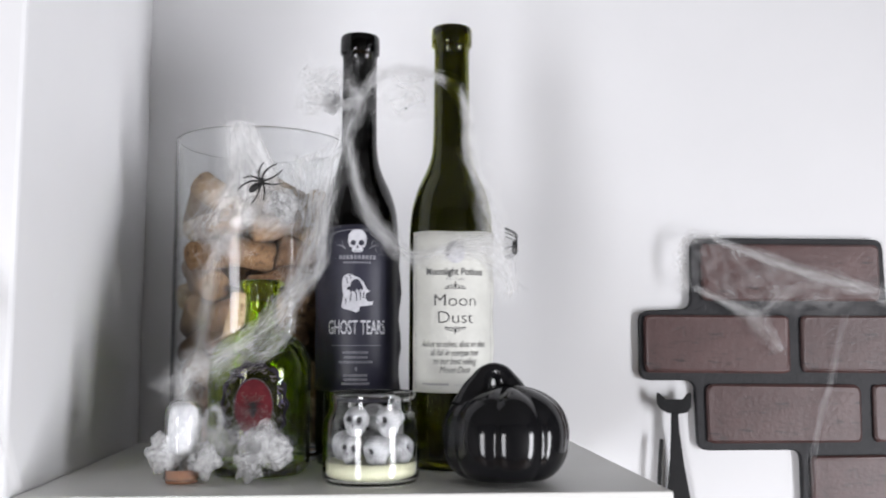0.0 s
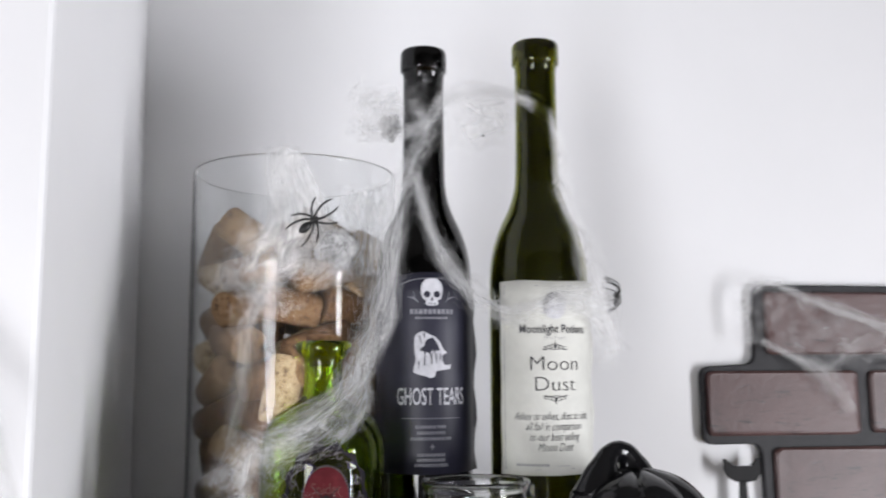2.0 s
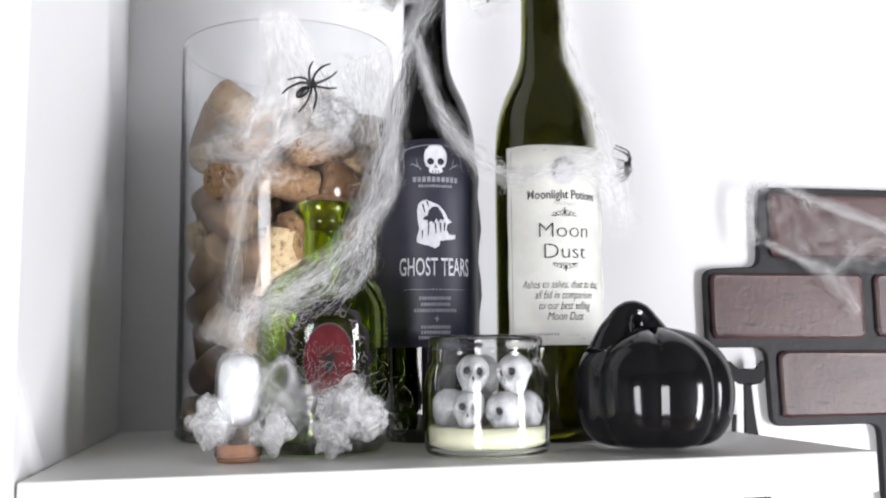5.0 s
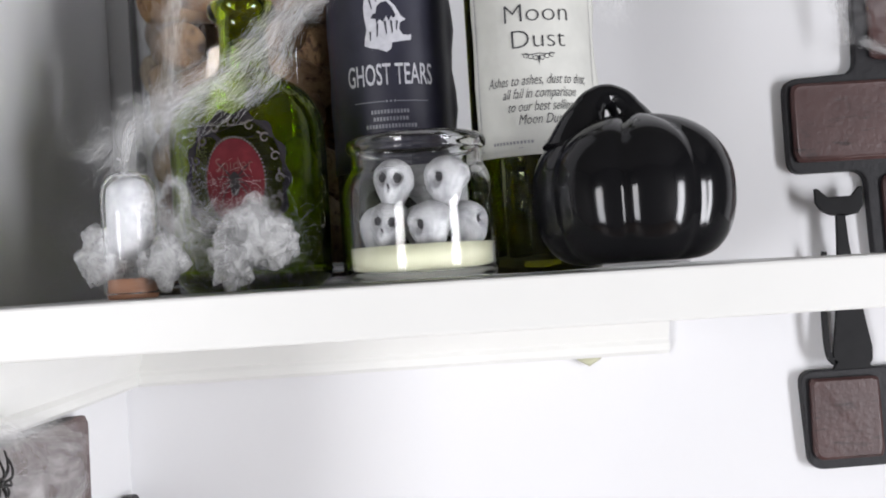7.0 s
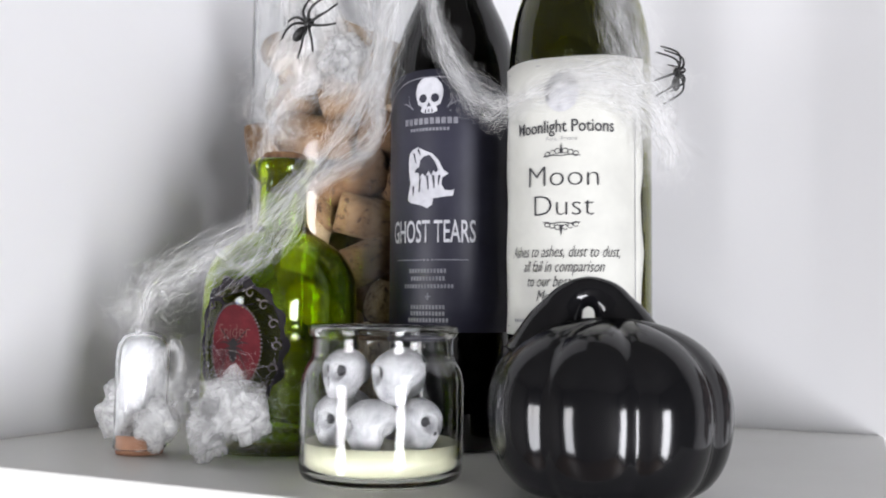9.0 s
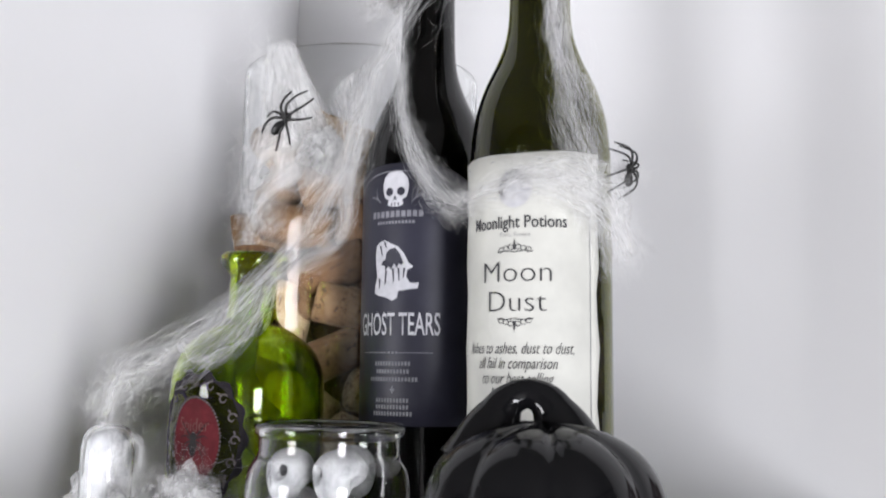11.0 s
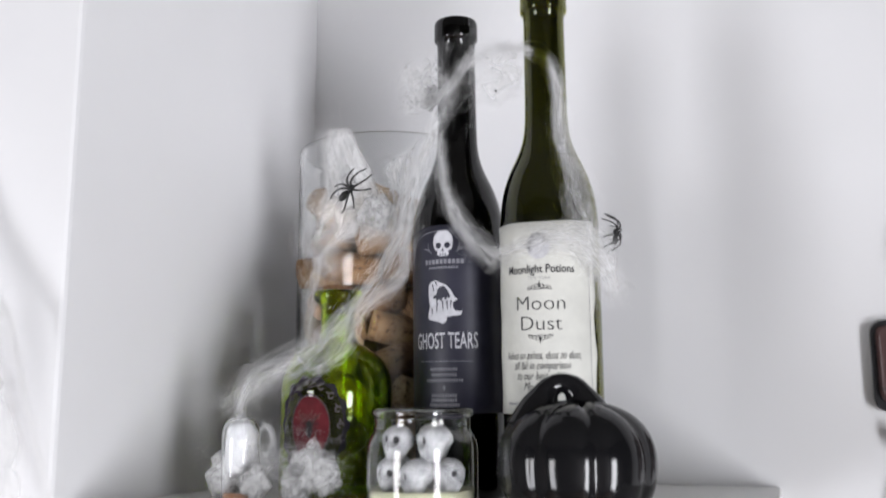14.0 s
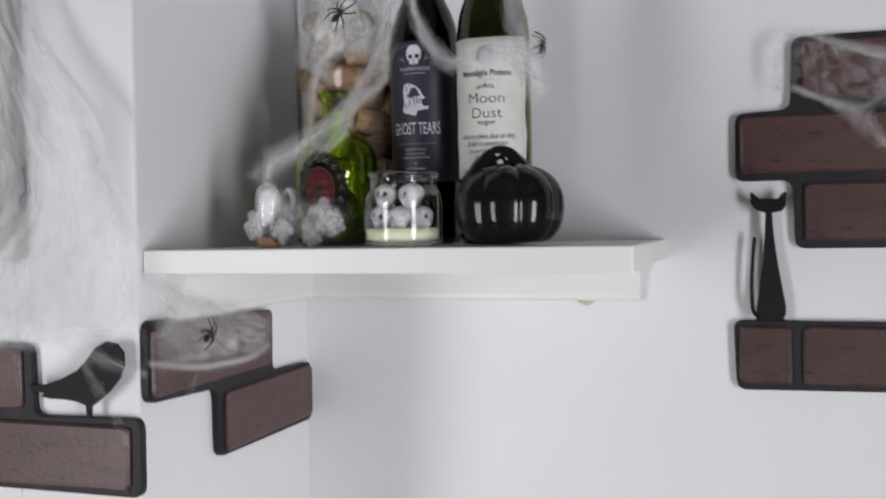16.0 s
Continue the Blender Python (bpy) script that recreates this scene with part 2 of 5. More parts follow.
def thing(name, at, label, category, group="", rz=0):
    ob = new(name)
    ob.matrix_world = pose(*at, 0, 0, rz)
    ob.empty_display_size = 0.01
    return tagged(ob, label, category, group)


def box_bm(lo, hi, bevel=0.0, segments=2):
    bm = bmesh.new()
    bmesh.ops.create_cube(bm, size=1)
    c, s = (Vector(lo) + Vector(hi)) / 2, Vector(hi) - Vector(lo)
    for v in bm.verts:
        v.co = Vector((v.co.x * s.x, v.co.y * s.y, v.co.z * s.z)) + c
    if bevel:
        bmesh.ops.bevel(bm, geom=bm.edges[:], offset=bevel, segments=segments, affect="EDGES", profile=0.5)
    return bm


def box(name, lo, hi, mat, parent=None, label="", bevel=0.0):
    return part(name, box_bm(lo, hi, bevel), mat, parent, label, smooth=False)


def lathe_bm(profile, n=64, closed=False):
    """Turn a profile of (radius, height) round z. closed: join the last point to the first."""
    bm = bmesh.new()
    rings = []
    for r, z in profile:
        if r < 1e-6:
            rings.append([bm.verts.new((0, 0, z))])
        else:
            rings.append([bm.verts.new((r * math.cos(2 * math.pi * i / n), r * math.sin(2 * math.pi * i / n), z)) for i in range(n)])
    pairs = list(zip(rings, rings[1:])) + ([(rings[-1], rings[0])] if closed else [])
    for a, b in pairs:
        for i in range(n):
            j = (i + 1) % n
            if len(a) == 1 and len(b) == 1:
                continue
            if len(a) == 1:
                bm.faces.new((a[0], b[j], b[i]))
            elif len(b) == 1:
                bm.faces.new((a[i], a[j], b[0]))
            else:
                bm.faces.new((a[i], a[j], b[j], b[i]))
    bmesh.ops.recalc_face_normals(bm, faces=bm.faces[:])
    if bm.calc_volume(signed=True) < 0:
        bmesh.ops.reverse_faces(bm, faces=bm.faces[:])
    return bm


def smooth_profile(points, steps=6):
    """Catmull-Rom through (r, z) points."""
    out = []
    p = [points[0], *points, points[-1]]
    for i in range(1, len(p) - 2):
        for k in range(steps):
            t = k / steps
            out.append(tuple(0.5 * (2 * p[i][a] + (p[i + 1][a] - p[i - 1][a]) * t + (2 * p[i - 1][a] - 5 * p[i][a] + 4 * p[i + 1][a] - p[i + 2][a]) * t * t
                                    + (3 * p[i][a] - p[i - 1][a] - 3 * p[i + 1][a] + p[i + 2][a]) * t ** 3) for a in (0, 1)))
    out.append(points[-1])
    return out


def outline_bm(points, depth, bevel=0.0):
    """A flat plate cut to an outline in x and z, from y = 0 to y = -depth."""
    bm = bmesh.new()
    face = bm.faces.new([bm.verts.new((x, 0, z)) for x, z in points])
    made = bmesh.ops.extrude_face_region(bm, geom=[face])
    for v in made["geom"]:
        if isinstance(v, bmesh.types.BMVert):
            v.co.y -= depth
    bmesh.ops.recalc_face_normals(bm, faces=bm.faces[:])
    if bevel:
        front = [e for e in bm.edges if all(v.co.y < -depth * 0.5 for v in e.verts)]
        bmesh.ops.bevel(bm, geom=front, offset=bevel, segments=2, affect="EDGES", profile=0.5)
    return bm


def rounded(points, radius, steps=5):
    """Round the corners of a polygon."""
    out = []
    n = len(points)
    for i in range(n):
        a, b, c = (Vector(points[(i + k) % n]) for k in (-1, 0, 1))
        r = min(radius, (a - b).length * 0.45, (c - b).length * 0.45)
        p, q = b + (a - b).normalized() * r, b + (c - b).normalized() * r
        for k in range(steps + 1):
            t = k / steps
            out.append(tuple((1 - t) ** 2 * p + 2 * t * (1 - t) * b + t * t * q))
    return out


def tube_bm(path, radii, sides=8, bm=None):
    bm = bm or bmesh.new()
    path = [Vector(p) for p in path]
    rings = []
    for i, p in enumerate(path):
        d = (path[min(i + 1, len(path) - 1)] - path[max(i - 1, 0)]).normalized()
        a = d.cross(Vector((0.13, 0.31, 1))).normalized()
        b = d.cross(a)
        r = float(radii[i]) if isinstance(radii, (list, tuple)) else radii
        rings.append([bm.verts.new(p + r * (math.cos(2 * math.pi * k / sides) * a + math.sin(2 * math.pi * k / sides) * b)) for k in range(sides)])
    for a, b in zip(rings, rings[1:]):
        for k in range(sides):
            bm.faces.new((a[k], a[(k + 1) % sides], b[(k + 1) % sides], b[k]))
    bm.faces.new(rings[0][::-1])
    bm.faces.new(rings[-1])
    return bm


def curve_through(points, steps=8):
    p = [np.array(points[0]), *[np.array(q) for q in points], np.array(points[-1])]
    out = []
    for i in range(1, len(p) - 2):
        for k in range(steps):
            t = k / steps
            out.append(0.5 * (2 * p[i] + (p[i + 1] - p[i - 1]) * t + (2 * p[i - 1] - 5 * p[i] + 4 * p[i + 1] - p[i + 2]) * t * t
                              + (3 * p[i] - p[i - 1] - 3 * p[i + 1] + p[i + 2]) * t ** 3))
    out.append(p[-1])
    return np.array(out)


# ---- the room ----
SHELF = 1.5


def structure(ob, label):
    return tagged(ob, label, kind="structure")


structure(box("wall_back", (-0.12, 0.0, 0.0), (2.2, 0.12, 2.6), WALL), "matt white painted plaster wall")
structure(box("wall_left_return", (-0.12, -0.31, 0.0), (0.0, 0.0, 2.6), WALL, bevel=0.003), "white painted return wall beside the shelf")
structure(box("wall_front_left", (-1.9, -0.31, 0.0), (-0.12, -0.19, 2.6), WALL), "white painted wall that projects beside the alcove")
# far wall, floor and ceiling are unseen, added to close the room darkly
structure(box("wall_far_left", (-2.02, -2.42, 0.0), (-1.9, -0.19, 2.6), FAR_WALL), "unseen dark grey-beige wall, added to keep bounce light low")
structure(box("floor", (-2.02, -2.42, -0.1), (2.2, 0.12, 0.0), FLOOR), "unseen dark oak-brown floor, added to keep bounce light low")
structure(box("ceiling", (-2.02, -2.42, 2.6), (2.2, 0.12, 2.7), FAR_WALL), "unseen dark grey-beige ceiling, added to keep bounce light low")


def wall_with_window(name, along, fixed0, fixed1, a0, a1, w0, w1, z0, z1):
    bm = bmesh.new()
    for u0, u1, v0, v1 in ((a0, w0, 0, 2.6), (w1, a1, 0, 2.6), (w0, w1, 0, z0), (w0, w1, z1, 2.6)):
        lo = (u0, fixed0, v0) if along == "x" else (fixed0, u0, v0)
        hi = (u1, fixed1, v1) if along == "x" else (fixed1, u1, v1)
        b = box_bm(lo, hi)
        me = bpy.data.meshes.new("tmp")
        b.to_mesh(me)
        b.free()
        bm.from_mesh(me)
        bpy.data.meshes.remove(me)
    return structure(part(name, bm, FAR_WALL, smooth=False), "unseen dark grey-beige wall with a tall window, added to keep bounce light low")


# unseen walls round the two windows, dark to hold back fill light
wall_with_window("wall_rear", "x", -2.42, -2.30, -1.9, 2.2, WIN_A[0] - 0.33, WIN_A[0] + 0.33, 0.23, 1.77)
wall_with_window("wall_right", "y", 2.05, 2.17, -2.30, 0.0, WIN_B[1] - 0.33, WIN_B[1] + 0.33, 0.23, 1.77)

# ---- the shelf and the moulding under it ----
shelf = thing("wall_shelf", (0, 0, SHELF), "white gloss painted corner shelf on crown moulding", "shelf")
board = part("board", box_bm((0.001, -0.3035, -0.0195), (0.392, -0.001, 0.0), 0.0012), GLOSS_WHITE, shelf, smooth=False)


def moulding_profile():
    # out from the wall, and down from the board
    return [(0.0, 0.0), (0.020, 0.0), (0.020, -0.005), (0.0185, -0.010), (0.016, -0.018), (0.0125, -0.026), (0.010, -0.031), (0.0115, -0.034), (0.0115, -0.0385), (0.009, -0.041), (0.0, -0.041)]


def moulding(name, axis, a, b):
    bm = bmesh.new()
    ends = []
    for s, inset in ((a, 0), (b, 1)):
        ring = []
        for o, z in moulding_profile():
            m = s + (o if s == 0 else 0)   # mitred at the inner corner
            ring.append(bm.verts.new((m, -o - 0.0005, -0.0197 + z) if axis == "x" else (o + 0.0005, -m, -0.0197 + z)))
        ends.append(ring)
    n = len(ends[0])
    for i in range(n):
        bm.faces.new((ends[0][i], ends[0][(i + 1) % n], ends[1][(i + 1) % n], ends[1][i]))
    bm.faces.new(ends[0])
    bm.faces.new(ends[1][::-1])
    bmesh.ops.recalc_face_normals(bm, faces=bm.faces[:])
    return part(name, bm, GLOSS_WHITE, shelf, "white crown moulding strip", smooth=False)


moulding("crown_moulding", "x", 0, 0.368)
moulding("crown_moulding", "y", 0, 0.271)
part("sealant_drip", tube_bm([(0.306, -0.006, -0.0605), (0.314, -0.006, -0.0635), (0.322, -0.005, -0.0608)], [0.0012, 0.003, 0.0012], 8), WAX, shelf, "yellowed dried sealant drip")


# ---- foam brick panels on the walls ----
def brick_mesh(w, h, seed, depth=0.0042):
    """One foam brick face with worn, rounded edges, centred, front at y = -depth."""
    rnd = random.Random(seed)
    pts = []
    corner = 0.006
    ring = rounded([(-w / 2, -h / 2), (w / 2, -h / 2), (w / 2, h / 2), (-w / 2, h / 2)], corner, 3)
    for x, z in ring:
        pts.append((x + rnd.uniform(-0.0006, 0.0006), z + rnd.uniform(-0.0006, 0.0006)))
    bm = bmesh.new()
    rings = []
    for inset, y in ((0.0, 0.0), (0.0, -depth * 0.65), (0.0018, -depth)):
        rings.append([bm.verts.new((x * (1 - 2 * inset / w), y + (rnd.uniform(-0.0004, 0.0004) if inset else 0), z * (1 - 2 * inset / h))) for x, z in pts])
    for a, b in zip(rings, rings[1:]):
        for i in range(len(a)):
            bm.faces.new((a[i], a[(i + 1) % len(a)], b[(i + 1) % len(a)], b[i]))
    bm.faces.new(rings[-1])
    bmesh.ops.recalc_face_normals(bm, faces=bm.faces[:])
    me = bpy.data.meshes.new("brick")
    bm.to_mesh(me)
    bm.free()
    me.materials.append(BRICK)
    return me


BRICK_MESHES = {}


def brick_panel(base, turn, outline, bricks, label):
    """A charcoal backing sheet cut to a stepped outline, with raised bricks on it."""
    panel = new("brick_panel")
    panel.matrix_world = pose(*base, 0, 0, turn)
    tagged(panel, label, "wall panel", "foam brick wall panels")
    part("mortar_sheet", outline_bm(rounded(outline, 0.010, 5), 0.0065, 0.0010), MORTAR, panel, "charcoal mortar backing", smooth=False)
    for x0, x1, z0, z1 in bricks:
        key = (round(x1 - x0, 3), round(z1 - z0, 3))
        if key not in BRICK_MESHES:
            BRICK_MESHES[key] = brick_mesh(x1 - x0, z1 - z0, len(BRICK_MESHES))
        b = new("brick", BRICK_MESHES[key])
        b.parent = panel
        b.location = ((x0 + x1) / 2, -0.0062, (z0 + z1) / 2)
    return panel


OUT = 0.0012   # a hair off the wall
brick_panel((0, -OUT, 0), 0,
            [(0.511, 1.690), (0.700, 1.690), (0.702, 1.622), (0.800, 1.622), (0.800, 1.420), (0.612, 1.420), (0.612, 1.490), (0.513, 1.490), (0.511, 1.555), (0.459, 1.555), (0.459, 1.620), (0.509, 1.622)],
            [(0.519, 0.694, 1.630, 1.684), (0.463, 0.603, 1.562, 1.616), (0.615, 0.755, 1.562, 1.616), (0.521, 0.670, 1.497, 1.551), (0.683, 0.795, 1.497, 1.551), (0.620, 0.770, 1.429, 1.485)],
            "dusky brown foam bricks on charcoal mortar, stepped edge")
brick_panel((0, -OUT, 0), 0,
            [(0.456, 1.421), (0.605, 1.421), (0.605, 1.356), (0.459, 1.354)],
            [(0.461, 0.509, 1.361, 1.416), (0.519, 0.600, 1.361, 1.416)],
            "low row of dusky brown foam bricks carrying a black cat")
# on the return wall, running from the outer corner to the inner one (x runs along the wall)
brick_panel((OUT, 0, 0), 90,
            [(-0.309, 1.443), (-0.099, 1.435), (-0.098, 1.372), (-0.010, 1.370), (-0.010, 1.306), (-0.203, 1.308), (-0.205, 1.372), (-0.309, 1.376)],
            [(-0.306, -0.104, 1.380, 1.436), (-0.194, -0.013, 1.312, 1.366)],
            "dark brown foam bricks low on the return wall")
brick_panel((0, -0.31 - OUT, 0), 0,
            [(-0.40, 1.424), (-0.099, 1.424), (-0.097, 1.364), (0.006, 1.366), (0.006, 1.302), (-0.40, 1.302)],
            [(-0.260, -0.107, 1.369, 1.419), (-0.395, -0.270, 1.369, 1.419), (-0.150, -0.004, 1.307, 1.360), (-0.320, -0.162, 1.307, 1.360)],
            "dusky brown foam bricks on the projecting wall under a black bird")
brick_panel((0, -0.31 - OUT, 0), 0,
            [(-0.40, 1.86), (-0.108, 1.86), (-0.104, 1.492), (-0.40, 1.492)],
            [(-0.300, -0.112, 1.497, 1.551), (-0.250, -0.112, 1.559, 1.613), (-0.300, -0.112, 1.621, 1.675), (-0.250, -0.112, 1.683, 1.737), (-0.300, -0.112, 1.745, 1.800)],
            "dusky brown foam bricks beside hanging cobweb")


# ---- black cut-out figures ----
def cut_out(name, at, outlines, label, category):
    bm = bmesh.new()
    for pts in outlines:
        b = outline_bm(pts, 0.0025, 0.0004)
        me = bpy.data.meshes.new("tmp")
        b.to_mesh(me)
        b.free()
        bm.from_mesh(me)
        bpy.data.meshes.remove(me)
    ob = part(name, bm, BLACK_METAL, smooth=False)
    ob.location = at
    return tagged(ob, label, category)


def swept(path, widths, n=6):
    """The outline of a band along a path in x and z."""
    c = curve_through([(*p, 0) for p in path], n)
    w = np.interp(np.linspace(0, 1, len(c)), np.linspace(0, 1, len(widths)), widths)
    d = np.gradient(c, axis=0)
    d /= np.linalg.norm(d, axis=1)[:, None]
    s = np.stack([-d[:, 1], d[:, 0]], 1)
    left, right = c[:, :2] + s * w[:, None], c[:, :2] - s * w[:, None]
    return [tuple(p) for p in left] + [tuple(p) for p in right[::-1]]


cat_head = [(-0.0165, 0.1225), (-0.0145, 0.1225), (-0.008, 0.1165), (0.008, 0.1165), (0.0135, 0.1225), (0.0160, 0.1225), (0.0158, 0.110), (0.0120, 0.1045), (0.0030, 0.1030), (-0.0065, 0.1040), (-0.0130, 0.1075), (-0.0165, 0.113)]
cat_body = [(-0.0030, 0.1050), (0.0030, 0.1050), (0.0042, 0.0850), (0.0075, 0.0580), (0.0125, 0.0280), (0.0150, 0.0140), (0.0145, 0.0060), (0.0125, 0.0025), (0.0150, 0.0), (-0.0130, 0.0), (-0.0115, 0.0030), (-0.0120, 0.0110), (-0.0085, 0.0330), (-0.0050, 0.0620), (-0.0038, 0.0850)]
cat_tail = swept([(-0.0095, 0.004), (-0.0145, 0.010), (-0.0158, 0.030), (-0.0150, 0.055), (-0.0128, 0.080)], [0.0018, 0.0019, 0.0019, 0.0016, 0.0016])
cut_out("cat_ornament", (0.489, -0.0118, 1.4212), [cat_head, cat_body, cat_tail], "slender black metal cat cut-out standing on a foam brick", "cat figure")
bird = [(-0.050, 0.0255), (-0.036, 0.0260), (-0.020, 0.0310), (-0.004, 0.0385), (0.006, 0.0480), (0.014, 0.0575), (0.024, 0.0625), (0.034, 0.0610), (0.040, 0.0540), (0.0405, 0.0440), (0.036, 0.0330), (0.026, 0.0220), (0.014, 0.0130),
        (0.0090, 0.0100), (0.0085, 0.0020), (0.0115, 0.0), (0.0005, 0.0), (0.0045, 0.0025), (0.0035, 0.0105), (-0.004, 0.0130), (-0.016, 0.0145), (-0.030, 0.0145), (-0.040, 0.0160), (-0.037, 0.0190), (-0.050, 0.0200)]
cut_out("bird_ornament", (-0.045, -0.3215, 1.3655), [bird], "black metal crow cut-out perched on a foam brick", "bird figure")


# ---- writing bent round a bottle ----
def text_mesh(words, size, weight=-0.016):
    cu = bpy.data.curves.new("lettering", "FONT")
    cu.body, cu.size, cu.align_x, cu.align_y, cu.resolution_u = words, size, "CENTER", "CENTER", 3
    cu.offset = weight * size
    ob = bpy.data.objects.new("lettering", cu)
    me = bpy.data.meshes.new_from_object(ob)
    bpy.data.objects.remove(ob)
    bpy.data.curves.remove(cu)
    return me


def bend(me, radius, angle, z, sx=1.0, sy=1.0, shear=0.0):
    """Lay flat x, y onto a cylinder about z, at an angle from the front (-y)."""
    for v in me.vertices:
        x, y = v.co.x * sx + v.co.y * shear, v.co.y * sy
        a = angle + x / radius
        v.co = (radius * math.sin(a), -radius * math.cos(a), z + y)
    me.update()


def lettering(name, words, size, radius, angle, z, mat, parent, sx=1.0, sy=1.0, shear=0.0, label="", weight=-0.016):
    me = text_mesh(words, size, weight)
    bend(me, radius, angle, z, sx, sy, shear)
    return mesh_part(name, me, mat, parent, label, smooth=False)


def bent_shape(name, polygons, radius, angle, z, mat, parent, label=""):
    """Flat polygons (x, y), bent round the bottle."""
    bm = bmesh.new()
    for pts in polygons:
        bm.faces.new([bm.verts.new((x, y, 0)) for x, y in pts])
    bmesh.ops.triangulate(bm, faces=bm.faces[:])
    bmesh.ops.subdivide_edges(bm, edges=[e for e in bm.edges if e.calc_length() > 0.006], cuts=2)
    me = bpy.data.meshes.new(name)
    bm.to_mesh(me)
    bm.free()
    bend(me, radius, angle, z)
    return mesh_part(name, me, mat, parent, label, smooth=False)


def bar(x, y, w, h):
    return [(x - w / 2, y - h / 2), (x + w / 2, y - h / 2), (x + w / 2, y + h / 2), (x - w / 2, y + h / 2)]


def ellipse(x, y, a, b, n=20):
    return [(x + a * math.cos(2 * math.pi * i / n), y + b * math.sin(2 * math.pi * i / n)) for i in range(n)]


def wrap_label(name, radius, a0, a1, z0, top, mat, parent, label, n=48, curl=0.0):
    """A paper label round a bottle; top(s) gives its upper edge for s from 0 to 1."""
    bm = bmesh.new()
    rows = 10
    grid = []
    for i in range(n + 1):
        s = i / n
        a = a0 + (a1 - a0) * s
        lift = curl * (max(0.0, (s - 0.93) / 0.07) ** 2 + 0.3 * max(0.0, (0.05 - s) / 0.05) ** 2)
        col = []
        for k in range(rows + 1):
            z = z0 + (top(s) - z0) * k / rows
            r = radius + lift * (0.6 + 0.4 * math.sin(z * 160))
            col.append(bm.verts.new((r * math.sin(a), -r * math.cos(a), z)))
        grid.append(col)
    for i in range(n):
        for k in range(rows):
            bm.faces.new((grid[i][k], grid[i + 1][k], grid[i + 1][k + 1], grid[i][k + 1]))
    ob = part(name, bm, mat, parent, label)
    sol = ob.modifiers.new("thickness", "SOLIDIFY")
    sol.thickness, sol.offset = 0.00018, -1
    return ob


# ---- the two tall wine bottles ----
OUTER = [(0.0305, 0.006), (0.0308, 0.03), (0.0308, 0.10), (0.0308, 0.160), (0.0303, 0.176), (0.0285, 0.190), (0.0245, 0.203), (0.0190, 0.215), (0.0155, 0.225), (0.0139, 0.236), (0.0134, 0.255), (0.0132, 0.285), (0.0131, 0.303)]
LIP = [(0.0132, 0.3088), (0.0146, 0.3096), (0.0151, 0.3110), (0.0151, 0.3210), (0.0148, 0.3228), (0.0141, 0.3240)]


LEAN = 1.5   # the tall bottles tip forward a little on the worn shelf


def wine_bottle(at, glass_mat, label):
    b = thing("wine_bottle", at, label, "bottle", "tall wine bottles")
    b.matrix_world = pose(*at, LEAN, 0, 0)
    out = smooth_profile(OUTER, 4)
    profile = [(0.0, 0.010), (0.014, 0.006), (0.026, 0.0005), (0.0290, 0.0005), *out, *LIP, (0.0100, 0.3240), (0.0098, 0.300)]
    inner = [(max(r - 0.0028, 0.0098), z) for r, z in out[::-1] if z < 0.300]
    profile += inner + [(0.0265, 0.010), (0.014, 0.014), (0.0, 0.016)]
    body = part("glass_body", lathe_bm(profile, 72), glass_mat, b)
    return b, body


B1 = (0.197, -0.1566, SHELF + 0.0008)
ghost_bottle, body = wine_bottle(B1, BOTTLE_BLACK, "slim black wine bottle with a dark slate potion label")
R1 = 0.0311
lab = wrap_label("label", R1, radians(-82), radians(80), 0.0545, lambda s: 0.156 + 0.0195 * math.sqrt(max(0.0, 1 - abs(2 * s - 1) ** 2.4)) * (1 if abs(2 * s - 1) < 0.86 else 0.9),
                 NAVY_PAPER, ghost_bottle, "dark slate paper label with an arched top", curl=0.0026)
RI = R1 + 0.0004


def arch(w, y0, rise, thick, n=28):
    up = [(-w + 2 * w * i / n, y0 + rise * math.sqrt(max(0, 1 - abs(2 * i / n - 1) ** 2.4))) for i in range(n + 1)]
    return [[up[i], up[i + 1], (up[i + 1][0], up[i + 1][1] - thick), (up[i][0], up[i][1] - thick)] for i in range(n)]


bent_shape("border_line", arch(0.030, 0.1535, 0.0185, 0.0005), RI, 0, 0, INK_SILVER, lab)
skull_top = [(-0.0036, 0.1582), (-0.0056, 0.1592), (-0.0066, 0.1622), (-0.0069, 0.1655), (-0.0060, 0.1688), (-0.0036, 0.1712), (0, 0.1720), (0.0036, 0.1712), (0.0060, 0.1688), (0.0069, 0.1655), (0.0066, 0.1622), (0.0056, 0.1592), (0.0036, 0.1582), (0.0042, 0.1560), (0.0022, 0.1550), (-0.0022, 0.1550), (-0.0042, 0.1560)]
bent_shape("emblem", [skull_top], RI, 0, 0, INK_WHITE, lab, "white printed emblem")
bent_shape("emblem_marks", [ellipse(-0.0030, 0.1620, 0.0020, 0.0020), ellipse(0.0030, 0.1620, 0.0020, 0.0020), [(-0.0011, 0.1578), (0, 0.1584), (0.0011, 0.1578), (0, 0.1604)], bar(-0.0017, 0.1561, 0.0006, 0.0016), bar(0, 0.1561, 0.0006, 0.0016), bar(0.0017, 0.1561, 0.0006, 0.0016)],
           RI + 0.0002, 0, 0, NAVY_PAPER, lab)
for sgn in (-1, 1):
    bent_shape("twig", [swept([(sgn * 0.0085, 0.1575), (sgn * 0.0105, 0.1595), (sgn * 0.0112, 0.1640)], [0.0003, 0.0003, 0.0001], 4), swept([(sgn * 0.0105, 0.1590), (sgn * 0.0135, 0.1605), (sgn * 0.0150, 0.1600)], [0.0003, 0.0003, 0.0001], 4)], RI, 0, 0, INK_SILVER, lab)
